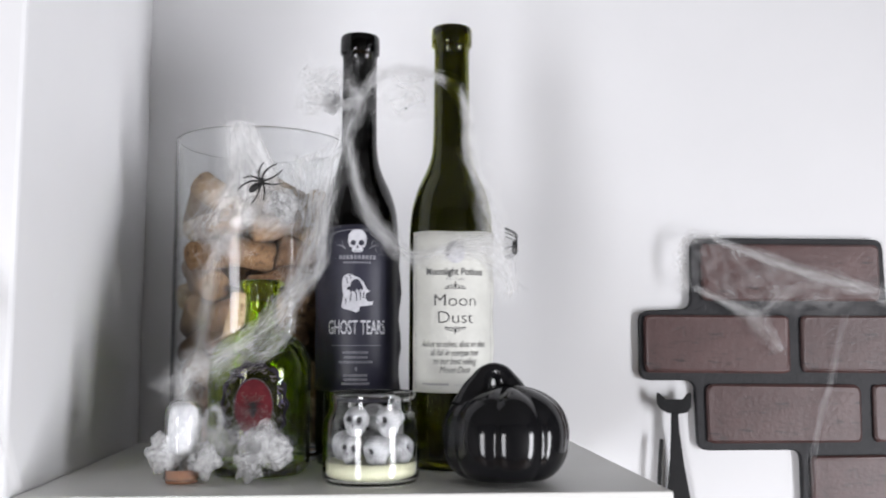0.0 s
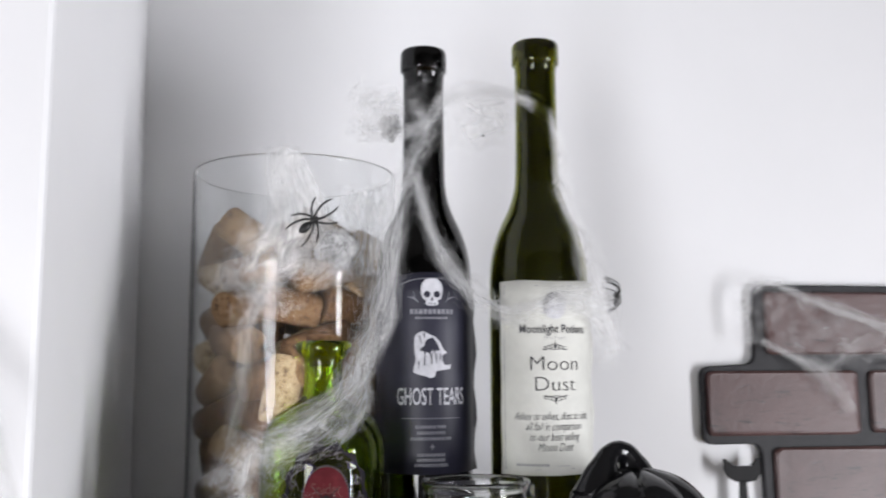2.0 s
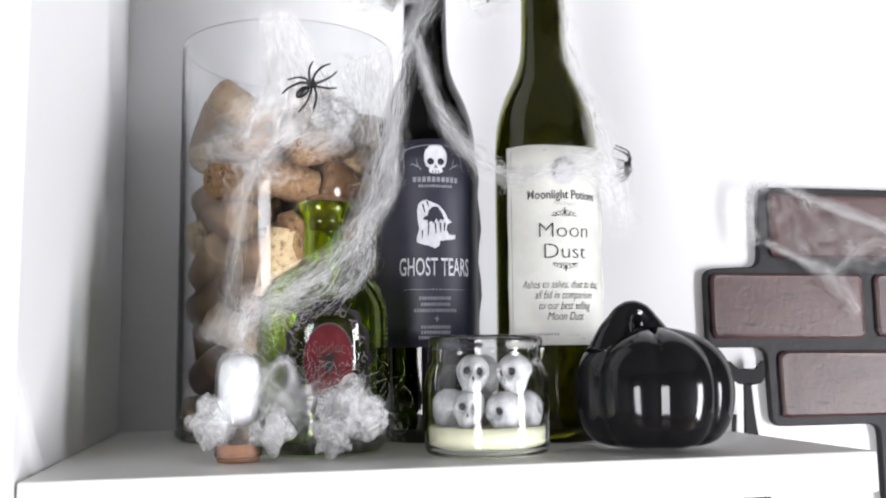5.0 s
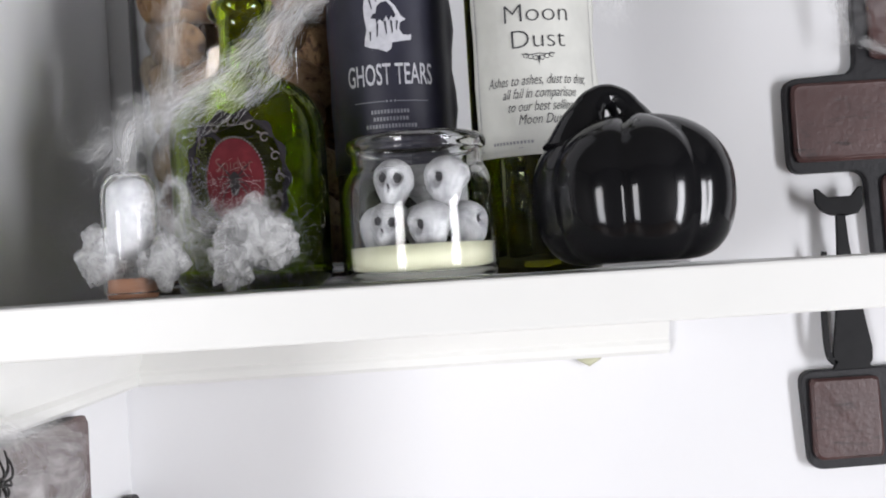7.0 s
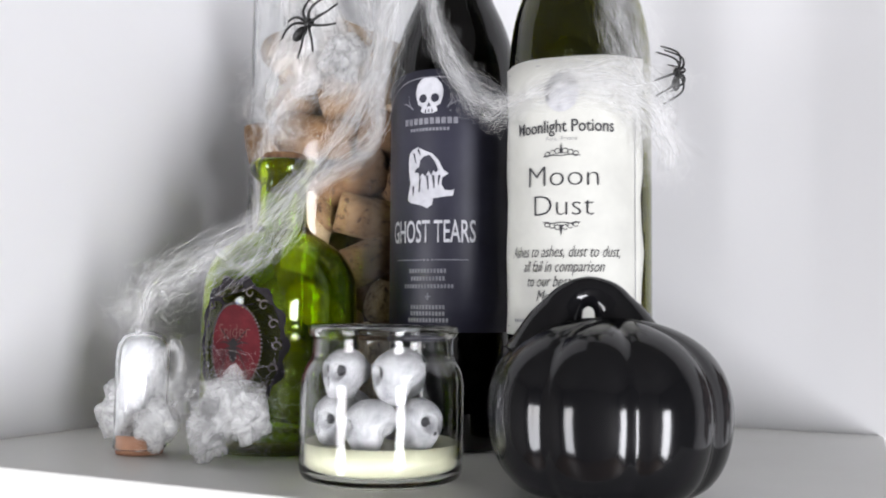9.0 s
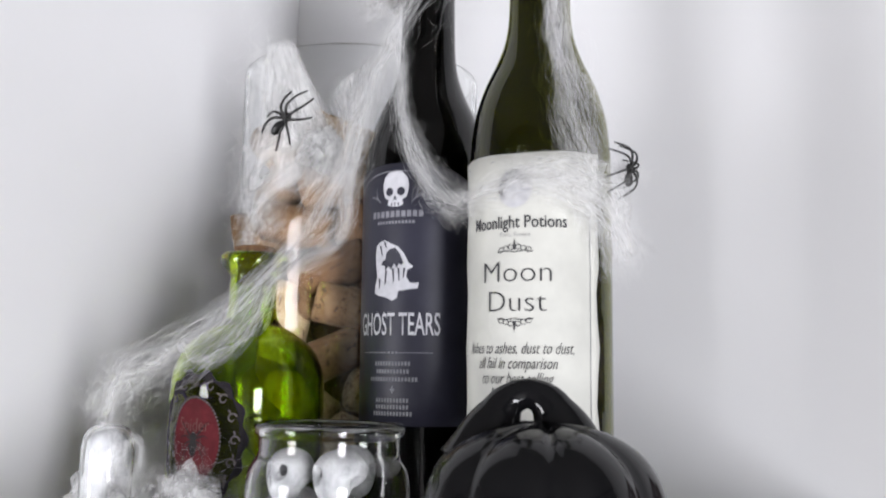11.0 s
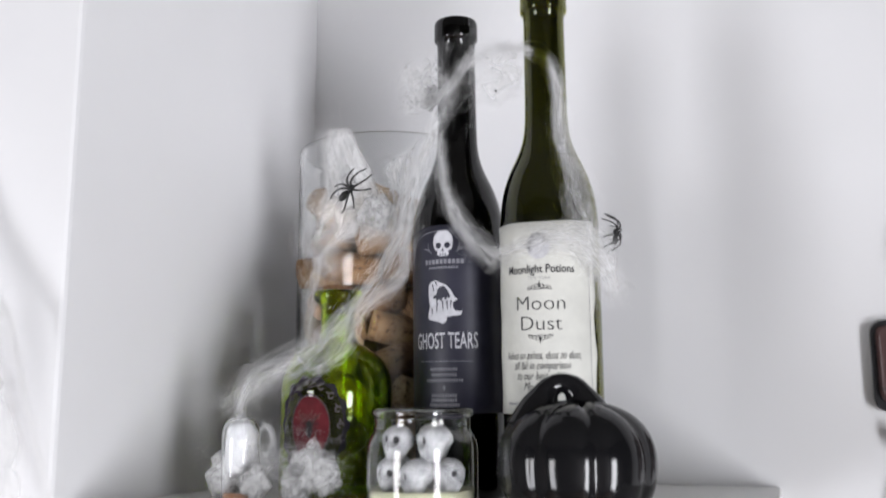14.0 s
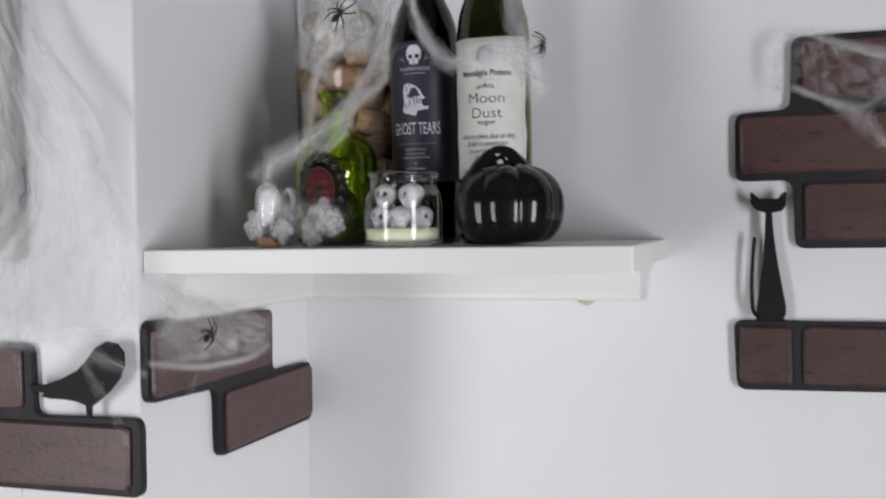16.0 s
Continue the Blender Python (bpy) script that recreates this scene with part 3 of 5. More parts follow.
tagged(bent_shape("maker_line", [bar(x, 0.1515, 0.0021, 0.0030) for x in np.arange(-0.0125, 0.0130, 0.0028)], RI, 0, 0, INK_SILVER, lab), kind="stuff")
tagged(bent_shape("maker_line", [bar(x, 0.1476, 0.0012, 0.0014) for x in np.arange(-0.0095, 0.0100, 0.0017)], RI, 0, 0, INK_SILVER, lab), kind="stuff")
shroud = [(-0.0104, 0.1369), (-0.0085, 0.1387), (-0.0054, 0.1395), (-0.0018, 0.1378), (0.0018, 0.1363), (0.0048, 0.1333), (0.0072, 0.1286), (0.0096, 0.1268), (0.0066, 0.1251), (0.0062, 0.1221), (0.0078, 0.1194), (0.0108, 0.1192), (0.0122, 0.1198), (0.0116, 0.1168),
          (0.0066, 0.1162), (0.0024, 0.1156), (0.0018, 0.1127), (-0.0006, 0.1112), (-0.0042, 0.1127), (-0.0090, 0.1138), (-0.0114, 0.1150), (-0.0111, 0.1180), (-0.0099, 0.1227), (-0.0108, 0.1286), (-0.0110, 0.1333)]
bent_shape("shroud_print", [shroud], RI, 0, 0, INK_WHITE, lab, "white printed shrouded shape")
hood = [(-0.0042, 0.1333), (-0.0024, 0.1351), (0.0006, 0.1357), (0.0030, 0.1327), (0.0048, 0.1286), (0.0036, 0.1274), (0.0026, 0.1286), (0.0014, 0.1262), (0.0002, 0.1286), (-0.0016, 0.1257), (-0.0030, 0.1274), (-0.0048, 0.1251), (-0.0050, 0.1298)]
folds = [[(-0.0078, 0.1369), (-0.0066, 0.1322)], [(-0.0054, 0.1386), (-0.0042, 0.1357)], [(-0.0042, 0.1251), (-0.0048, 0.1186)], [(-0.0006, 0.1262), (0.0, 0.1198)], [(0.0024, 0.1262), (0.0028, 0.1203)], [(0.0053, 0.1262), (0.0048, 0.1215)], [(-0.0080, 0.1215), (-0.0082, 0.1170)]]
bent_shape("shroud_folds", [hood, *[swept(f, [0.0005, 0.0002], 4) for f in folds]], RI + 0.0002, 0, 0, NAVY_PAPER, lab)
lettering("title", "GHOST TEARS", 0.0112, RI, 0, 0.1000, INK_WHITE, lab, 0.62, 1.30, weight=0.008)
bent_shape("rule", [bar(-0.011, 0.0875, 0.016, 0.0004), bar(0.011, 0.0875, 0.016, 0.0004), *[ellipse(x, 0.0875, 0.0006, 0.0006, 8) for x in (-0.002, 0.0, 0.002)]], RI, 0, 0, INK_SILVER, lab)
for y, half in ((0.0825, 0.0095), (0.0790, 0.0085), (0.0755, 0.0125), (0.0660, 0.0085), (0.0630, 0.0085), (0.0600, 0.0100)):
    bent_shape("text_line", [bar(x, y, 0.0011, 0.0019) for x in np.arange(-half, half, 0.0016)], RI, 0, 0, INK_SILVER, lab)
bent_shape("cross_mark", [bar(0, 0.0708, 0.0007, 0.0034), bar(0, 0.0708, 0.0026, 0.0007)], RI, 0, 0, INK_SILVER, lab)

B2 = (0.266, -0.1816, SHELF + 0.0008)
moon_bottle, body = wine_bottle(B2, BOTTLE_OLIVE, "slim olive green wine bottle with a cream potion label")
lab = wrap_label("label", R1, radians(-64), radians(66), 0.0545, lambda s: 0.1685 + 0.0004 * math.sin(9 * s), PAPER, moon_bottle, "cream paper label with black print", curl=0.0022)
A2 = radians(1)
bent_shape("border_line", [bar(-0.0325, 0.1115, 0.0004, 0.108), bar(0.0325, 0.1115, 0.0004, 0.108), bar(0, 0.0580, 0.065, 0.0004), bar(0, 0.1655, 0.065, 0.0004)], RI, A2, 0, INK_GREY, lab)
bent_shape("moon_print", [ellipse(0, 0.1535, 0.0072, 0.0080, 28)], RI, A2, 0, mixed("pale_grey_ink", (0.42, 0.42, 0.45), (0.62, 0.62, 0.64), 260, 0.7), lab, "grey printed moon")
n_moon = 20
crescent = [(0.0072 * math.cos(a), 0.1535 + 0.0080 * math.sin(a)) for a in np.linspace(radians(15), radians(190), n_moon)] + [(0.0014 + 0.0066 * math.cos(a), 0.1512 + 0.0076 * math.sin(a)) for a in np.linspace(radians(185), radians(30), n_moon)]
bent_shape("moon_shade", [crescent], RI + 0.0002, A2, 0, INK_BLACK, lab)
lettering("maker", "Moonlight Potions", 0.0058, RI, A2, 0.1395, INK_BLACK, lab, 1.02, 1.25, weight=0.010)
lettering("town", "Peris, France", 0.0026, RI, A2, 0.1345, INK_GREY, lab)
lettering("title", "Moon", 0.0122, RI, A2, 0.1190, INK_BLACK, lab, 1.12, 1.0)
lettering("title", "Dust", 0.0122, RI, A2, 0.1070, INK_BLACK, lab, 1.12, 1.0)


def flourish(y, sgn):
    out = []
    for s in (-1, 1):
        for k in range(3):
            c = (s * (0.0016 + 0.0022 * k), y + sgn * (0.0020 - 0.0006 * k))
            ring = [(c[0] + 0.0011 * math.cos(a), c[1] + 0.0010 * math.sin(a)) for a in np.linspace(0, 2 * math.pi * 0.9, 9)]
            out.append(swept(ring, [0.00016, 0.00016], 2))
        out.append(swept([(0, y), (s * 0.004, y + sgn * 0.0004), (s * 0.0078, y)], [0.0002, 0.0002], 4))
    out.append([(-0.0008, y + sgn * 0.001), (0, y + sgn * 0.0055), (0.0008, y + sgn * 0.001)])
    return out


bent_shape("flourish", flourish(0.1275, 1), RI, A2, 0, INK_BLACK, lab)
bent_shape("flourish", flourish(0.1005, -1), RI, A2, 0, INK_BLACK, lab)
for words, y, w in (("Ashes to ashes, dust to dust,", 0.0885, 1.0), ("all fail in comparison", 0.0825, 1.0), ("to our best selling", 0.0765, 1.0), ("Moon Dust", 0.0705, 1.1)):
    tagged(lettering("script_line", words, 0.0046, RI, A2, y, INK_BLACK, lab, 0.94 * w, 1.45, 0.38, weight=-0.006), kind="stuff")
bent_shape("small_line", [bar(x, 0.0605, 0.0011, 0.0014) for x in np.arange(-0.024, -0.004, 0.0017)] + [bar(0.004, 0.0600, 0.008, 0.0003)], RI, A2, 0, INK_GREY, lab)

# ---- the squat green potion bottle ----
GB = (0.131, -0.209, SHELF + 0.0004)
green = thing("potion_bottle", GB, "round lime green glass bottle with a black and red oval label", "bottle")
g_out = smooth_profile([(0.0335, 0.004), (0.0350, 0.010), (0.0352, 0.045), (0.0352, 0.068), (0.0338, 0.079), (0.0285, 0.089), (0.0200, 0.0955), (0.0132, 0.1000), (0.0112, 0.1070), (0.0110, 0.1220)], 5)
g_lip = [(0.0145, 0.1255), (0.0158, 0.1275), (0.0158, 0.1305), (0.0145, 0.1322), (0.0095, 0.1322), (0.0085, 0.1280)]
g_in = [(max(r - 0.0024, 0.0083), z) for r, z in g_out[::-1] if z > 0.006]
part("glass_body", lathe_bm([(0.0, 0.0035), (0.020, 0.0025), (0.030, 0.0004), *g_out, *g_lip, *g_in, (0.030, 0.0065), (0.0, 0.0075)], 72), BOTTLE_GREEN, green)
RG = 0.0353
part("stopper", lathe_bm([(0.0, 0.1180), (0.0080, 0.1180), (0.0083, 0.1280), (0.0096, 0.1326), (0.0099, 0.1334), (0.0098, 0.1350), (0.0090, 0.1358), (0.0, 0.1358)], 32), mixed("brown_cork", (0.13, 0.065, 0.03), (0.24, 0.135, 0.07), 300, 0.85, 0.4), green, "brown cork stopper")
gl = bent_shape("label", [[(0.0238 * (1 + 0.05 * math.cos(14 * a)) * math.cos(a), 0.0478 + 0.0290 * (1 + 0.05 * math.cos(14 * a)) * math.sin(a)) for a in np.linspace(0, 2 * math.pi, 84, endpoint=False)]], RG + 0.0002, 0, 0, BLACK_PAPER, green, "black scalloped label with a red oval")
bent_shape("oval", [ellipse(0, 0.0470, 0.0125, 0.0180, 32)], RG + 0.0005, 0, 0, RED_PAPER, gl, "dark red oval panel")
tagged(bent_shape("oval_rim", [ellipse(0.0129 * math.cos(a), 0.0470 + 0.0185 * math.sin(a), 0.00052, 0.00052, 8) for a in np.linspace(0, 2 * math.pi, 64, endpoint=False)], RG + 0.0006, 0, 0, INK_BRONZE, gl, "beaded bronze rim"), kind="stuff")
scrolls = []
for k in range(16):
    a = 2 * math.pi * k / 16
    cx, cy = 0.0190 * math.cos(a), 0.0475 + 0.0245 * math.sin(a)
    if abs(cx) < 0.021:
        ring = [(cx + 0.0022 * (1 - 0.1 * q) * math.cos(q + a), cy + 0.0022 * (1 - 0.1 * q) * math.sin(q + a)) for q in np.linspace(0, 5.5, 10)]
        scrolls.append(swept(ring, [0.00042, 0.00022], 2))
        leaf = [(cx + 0.0042 * math.cos(a + 1.2 + 0.5 * u) * u, cy + 0.0042 * math.sin(a + 1.2 + 0.5 * u) * u) for u in (0.55, 0.8, 1.0)]
        scrolls.append(swept(leaf, [0.0002, 0.0005, 0.0001], 4))
tagged(bent_shape("scrollwork", scrolls, RG + 0.0005, 0, 0, INK_BRONZE, gl), kind="stuff")
legs = [swept([(0, 0.047), (s * 0.0045, 0.047 + 0.004 * k), (s * 0.0072, 0.047 + 0.0085 * k - 0.003)], [0.0005, 0.0003, 0.0001], 4) for s in (-1, 1) for k in (-1.3, -0.4, 0.5, 1.3)]
bent_shape("oval_print", [ellipse(0, 0.0440, 0.0020, 0.0038), ellipse(0, 0.0490, 0.0014, 0.0018), *legs], RG + 0.0008, 0, 0, BLACK_PAPER, gl)
lettering("title", "Spider", 0.0085, RG + 0.0011, 0, 0.0535, mixed("dull_red_ink", (0.10, 0.04, 0.036), (0.15, 0.07, 0.06), 200, 0.6, gloss=0.2), gl, 0.75, 1.0)

# ---- the glass vase of corks ----
VA = (0.1165, -0.0945, SHELF + 0.0004)
vase = thing("glass_vase", VA, "clear glass cylinder vase filled with wine corks", "vase")
v_glass = part("glass_body", lathe_bm([(0.0, 0.0066), (0.0694, 0.0066), (0.0700, 0.0080), (0.0700, 0.2495), (0.0700, 0.2520), (0.0697, 0.2532), (0.0690, 0.2536), (0.0683, 0.2532), (0.0680, 0.2520), (0.0680, 0.2495), (0.0680, 0.016), (0.0680, 0.0115), (0.064, 0.0090), (0.0, 0.0090)], 96), CLEAR, vase)
v_foot = part("glass_foot", lathe_bm([(0.0, 0.0), (0.067, 0.0), (0.0693, 0.0015), (0.0698, 0.0035), (0.0692, 0.0060), (0.0, 0.0060)], 96), CLEAR, vase, "thick clear glass foot")
v_foot.visible_shadow = False
v_glass.visible_shadow = False


def cork_shape(r0, r1, length, seed):
    rnd = random.Random(seed)
    prof = [(0.0, 0.0), (r0 - 0.0012, 0.0), (r0, 0.0012), ((r0 + r1) / 2, length / 2), (r1, length - 0.0012), (r1 - 0.0012, length), (0.0, length)]
    bm = lathe_bm(prof, 20)
    for v in bm.verts:
        v.co.z -= length / 2
        v.co += Vector((rnd.uniform(-1, 1), rnd.uniform(-1, 1), rnd.uniform(-1, 1))) * 0.00025
    me = bpy.data.meshes.new("cork")
    bm.to_mesh(me)
    bm.free()
    me.materials.append(CORK)
    me.shade_smooth()
    return me


CORKS = [cork_shape(0.0112, 0.0112, 0.043, 1), cork_shape(0.0108, 0.0112, 0.039, 2), cork_shape(0.0118, 0.0148, 0.036, 3)]
crnd = random.Random(11)
z = 0.0205
while z < 0.222:
    phase = crnd.uniform(0, 6.28)
    for ring, count in ((0.0500, 7), (0.0200, 3)):
        if z > 0.205:
            count = count // 2
        for k in range(count):
            me = CORKS[crnd.choice((0, 0, 1, 1, 2))]
            a = phase + 2 * math.pi * k / count + crnd.uniform(-0.12, 0.12)
            rr = ring + crnd.uniform(-0.003, 0.0012)
            at = (VA[0] + rr * math.cos(a), VA[1] + rr * math.sin(a), VA[2] + z + crnd.uniform(-0.004, 0.004))
            yaw, tilt = math.degrees(a) + crnd.choice((0, 0, 0, 22, -22)), 90 + crnd.choice((-1, 1)) * crnd.uniform(4, 36)
            c = new("cork", me)
            c.matrix_world = pose(*at, 0, 0, yaw) @ pose(0, 0, 0, tilt, 0, 0)
            tagged(c, "tan natural wine cork in the glass vase", "cork", "corks in the vase")
    z += 0.0225

# two corks that stand up against the front of the glass
for dx, dy, dz, lean, turn in ((-0.008, -0.0535, 0.105, 12, 10), (-0.030, -0.044, 0.158, 80, 40)):
    c = new("cork", CORKS[0])
    c.matrix_world = pose(VA[0] + dx, VA[1] + dy, VA[2] + dz, 0, lean, turn)
    tagged(c, "pale yellow-tan wine cork against the vase glass", "cork", "corks in the vase")

# ---- the candle jar with little moulded skulls ----
JA = (0.2083, -0.2570, SHELF + 0.0004)
jar = thing("candle_jar", JA, "clear glass candle jar with cream wax and white skulls", "candle")
j_out = smooth_profile([(0.0298, 0.0012), (0.0308, 0.004), (0.0312, 0.012), (0.0312, 0.030), (0.0309, 0.0375), (0.0292, 0.0425), (0.0274, 0.0455), (0.0270, 0.0490), (0.0270, 0.0525)], 4)
j_rim = [(0.0283, 0.0535), (0.0288, 0.0550), (0.0286, 0.0570), (0.0274, 0.0580), (0.0258, 0.0575), (0.0250, 0.0550)]
j_in = [(r - 0.0020, zz) for r, zz in j_out[::-1] if zz > 0.004]
j_glass = part("glass_body", lathe_bm([(0.0, 0.0016), (0.025, 0.0010), (0.0280, 0.0002), *j_out, *j_rim, *j_in, (0.0275, 0.0030), (0.0, 0.0030)], 80), CLEAR, jar)
j_glass.visible_shadow = False
part("wax_fill", lathe_bm([(0.0, 0.0036), (0.0270, 0.0036), (0.0286, 0.0052), (0.0290, 0.0142), (0.0280, 0.0134), (0.0, 0.0130)], 64), WAX, jar, "cream yellow wax layer")


def skull_bm(seed):
    rnd = random.Random(seed)
    bm = bmesh.new()
    bmesh.ops.create_icosphere(bm, subdivisions=5, radius=1.0)
    for v in bm.verts:
        p = v.co.copy()
        x, y, zz = p.x * 0.82, p.y * 1.02, p.z * 0.88
        if p.z < -0.15 and p.y < 0.35:      # the jaw
            k = min(1, (-0.15 - p.z) / 0.6)
            x *= 1 - 0.30 * k
            zz -= 0.34 * k
            y -= 0.06 * k
        if p.z < -0.3 and p.y > 0.2:
            zz *= 0.75
        for ex in (-0.36, 0.36):
            d = math.hypot(p.x - ex, (p.z + 0.02) * 1.05)
            if p.y < 0 and d < 0.34:
                y += 0.42 * (1 - (d / 0.34) ** 2)
        d = math.hypot(p.x * 1.6, p.z + 0.38)
        if p.y < 0 and d < 0.14:
            y += 0.2 * (1 - (d / 0.14) ** 2)
        v.co = Vector((x, y, zz)) * 0.0092
    for f in bm.faces:
        c = f.calc_center_median() / 0.0092
        eye = any(math.hypot(c.x / 0.82 - ex, c.z / 0.88 + 0.02) < 0.21 for ex in (-0.36, 0.36))
        if c.y < 0.1 and (eye or math.hypot(c.x * 2.0, c.z / 0.88 + 0.43) < 0.11):
            f.material_index = 1
    return bm


SKULLS = [((-0.0125, -0.0135, 0.0240), (0, 8, -16)), ((0.0045, -0.0185, 0.0225), (10, -14, -60)), ((-0.0100, -0.0120, 0.0402), (-6, 4, -12)), ((0.0125, -0.0115, 0.0405), (4, -8, -52)), ((0.0185, -0.0060, 0.0228), (0, 12, 70)), ((0.0000, 0.0120, 0.0235), (0, 0, 170)), ((0.002, 0.014, 0.0405), (0, 10, 120)), ((-0.0185, 0.0085, 0.0235), (0, 0, 230))]
for i, (p, r) in enumerate(SKULLS):
    s = part("skull_ornament", skull_bm(i), (SKULL_BONE, SOCKET))
    s.matrix_world = pose(JA[0] + p[0] * 0.93, JA[1] + p[1] * 0.93, JA[2] + p[2], *r) @ Matrix.Scale(1.06, 4)
    tagged(s, "small white moulded wax skull in the candle jar", "skull figure", "skulls in the jar")

# ---- the black ceramic pumpkin ----
PU = (0.2955, -0.2600, SHELF + 0.0003)
pumpkin = thing("pumpkin_ornament", PU, "glossy black ceramic pumpkin with a looped stem", "pumpkin figure")


def pumpkin_bm():
    bm = bmesh.new()
    n, rows = 128, 40
    lobes = 8
    rings = []
    for k in range(rows + 1):
        t = -math.pi / 2 + math.pi * k / rows
        base = abs(math.cos(t)) ** (0.68 if t > 0 else 0.46)
        zz = 0.0302 + 0.0302 * (abs(math.sin(t)) ** 0.95) * (1 if t > 0 else -1)
        ring = []
        for i in range(n):
            a = 2 * math.pi * i / n
            groove = abs(math.sin(lobes * (a + 0.32) / 2)) ** 0.5
            r = 0.0416 * base * (0.920 + 0.080 * groove)
            dip = -0.0015 * math.exp(-((r - 0.004) / 0.015) ** 2) if t > 0 else 0.004 * math.exp(-(r / 0.02) ** 2) * -1
            ring.append(bm.verts.new((r * math.cos(a) * 1.0, r * math.sin(a) * 0.98, max(zz - dip - 0.0025 * (1 - groove) * max(0, math.sin(t)), 0.0))))
        rings.append(ring)
    for a, b in zip(rings, rings[1:]):
        for i in range(n):
            bm.faces.new((a[i], a[(i + 1) % n], b[(i + 1) % n], b[i]))
    bmesh.ops.remove_doubles(bm, verts=bm.verts[:], dist=1e-5)
    bmesh.ops.recalc_face_normals(bm, faces=bm.faces[:])
    return bm


part("body", pumpkin_bm(), BLACK_GLAZE, pumpkin)
STEM_TURN = 22
arc = curve_through([(0.0150, 0.0000, 0.0440), (0.0100, 0.0000, 0.0580), (0.0055, 0.0000, 0.0660), (-0.0010, 0.0000, 0.0688), (-0.0075, 0.0000, 0.0660), (-0.0120, 0.0000, 0.0580), (-0.0170, 0.0000, 0.0440)], 8)
stem_bm = tube_bm([tuple(p) for p in arc], list(np.interp(np.linspace(0, 1, len(arc)), [0, 0.27, 0.42, 0.52, 0.62, 0.75, 1.0], [0.0150, 0.0074, 0.0056, 0.0052, 0.0056, 0.0074, 0.0150])), 24)
bmesh.ops.create_uvsphere(stem_bm, u_segments=24, v_segments=14, radius=1, matrix=pose(-0.0012, 0, 0.0500) @ Matrix.Diagonal((0.0150, 0.0120, 0.0056, 1)))
bmesh.ops.transform(stem_bm, matrix=pose(-0.0065, 0.0045, 0.0022, 0, 0, STEM_TURN) @ Matrix.Diagonal((1, 0.80, 1, 1)), verts=stem_bm.verts[:])
part("stem", stem_bm, BLACK_GLAZE, pumpkin, "black glazed looped stem")

# ---- the little corked vial standing on its cork ----
VI = (0.0875, -0.2500, SHELF + 0.0003)
vial = thing("glass_vial", VI, "small upturned glass vial with cotton fluff and cork", "vial")
part("stopper", lathe_bm([(0.0, 0.0), (0.0098, 0.0), (0.0102, 0.0015), (0.0100, 0.0085), (0.0, 0.0085)], 32), mixed("red_brown_cork", (0.30, 0.14, 0.08), (0.42, 0.22, 0.13), 300, 0.85, 0.4), vial, "red-brown cork stopper")
vg = part("glass_body", lathe_bm([(0.0106, 0.0020), (0.0114, 0.0030), (0.0115, 0.0420), (0.0108, 0.0470), (0.0085, 0.0508), (0.0045, 0.0526), (0.0, 0.0530), (0.0, 0.0518), (0.0042, 0.0514), (0.0078, 0.0498), (0.0098, 0.0464), (0.0105, 0.0415), (0.0105, 0.0030)], 48, True), CLEAR, vial)
vg.visible_shadow = False


# ---- plastic spiders ----
def spider(at, rot, scale, label, droop=0.002):
    s = thing("toy_spider", (0, 0, 0), label, "spider figure", "toy spiders")
    s.matrix_world = pose(*at, *rot) @ Matrix.Scale(scale, 4)
    bm = bmesh.new()
    bmesh.ops.create_uvsphere(bm, u_segments=16, v_segments=10, radius=1, matrix=pose(0, -0.0050, 0.0022) @ Matrix.Diagonal((0.0026, 0.0046, 0.0024, 1)))
    part("abdomen", bm, BLACK_PLASTIC, s)
    bm = bmesh.new()
    bmesh.ops.create_uvsphere(bm, u_segments=16, v_segments=10, radius=1, matrix=pose(0, 0.0018, 0.0022) @ Matrix.Diagonal((0.0020, 0.0030, 0.0018, 1)))
    part("thorax", bm, BLACK_PLASTIC, s)
    for sgn in (-1, 1):
        for a, ln in ((62, 0.016), (24, 0.013), (-12, 0.012), (-48, 0.016)):
            d = Vector((sgn * math.cos(radians(a)), math.sin(radians(a)), 0))
            c = Vector((0, 0.0015, 0.0022))
            side = Vector((-d.y, d.x, 0)) * (0.0020 if a > 0 else -0.0020) * sgn
            pts = curve_through([tuple(c), tuple(c + d * ln * 0.35 + Vector((0, 0, 0.0030))), tuple(c + d * ln * 0.72 + side + Vector((0, 0, 0.0012))), tuple(c + d * ln + side * 2.6 + Vector((0, 0, -droop)))], 5)
            part("leg", tube_bm([tuple(p) for p in pts], list(np.linspace(0.00085, 0.00050, len(pts))), 6), BLACK_PLASTIC, s)
    return s


spider((0.1245, -0.1800, 1.7065), (90, 48, 0), 1.05, "black plastic spider on the cobweb over the vase")
spider((0.3088, -0.2030, 1.6600), (90, 8, 80), 0.70, "black plastic spider hanging off the cobweb by the cream label", 0.009)
spider((0.0260, -0.2500, 1.4265), (90, 48, 90), 0.9, "black plastic spider on the cobweb over the low bricks")


# ---- cobweb: pulled white fibre ----
WEB = np.random.default_rng(5)


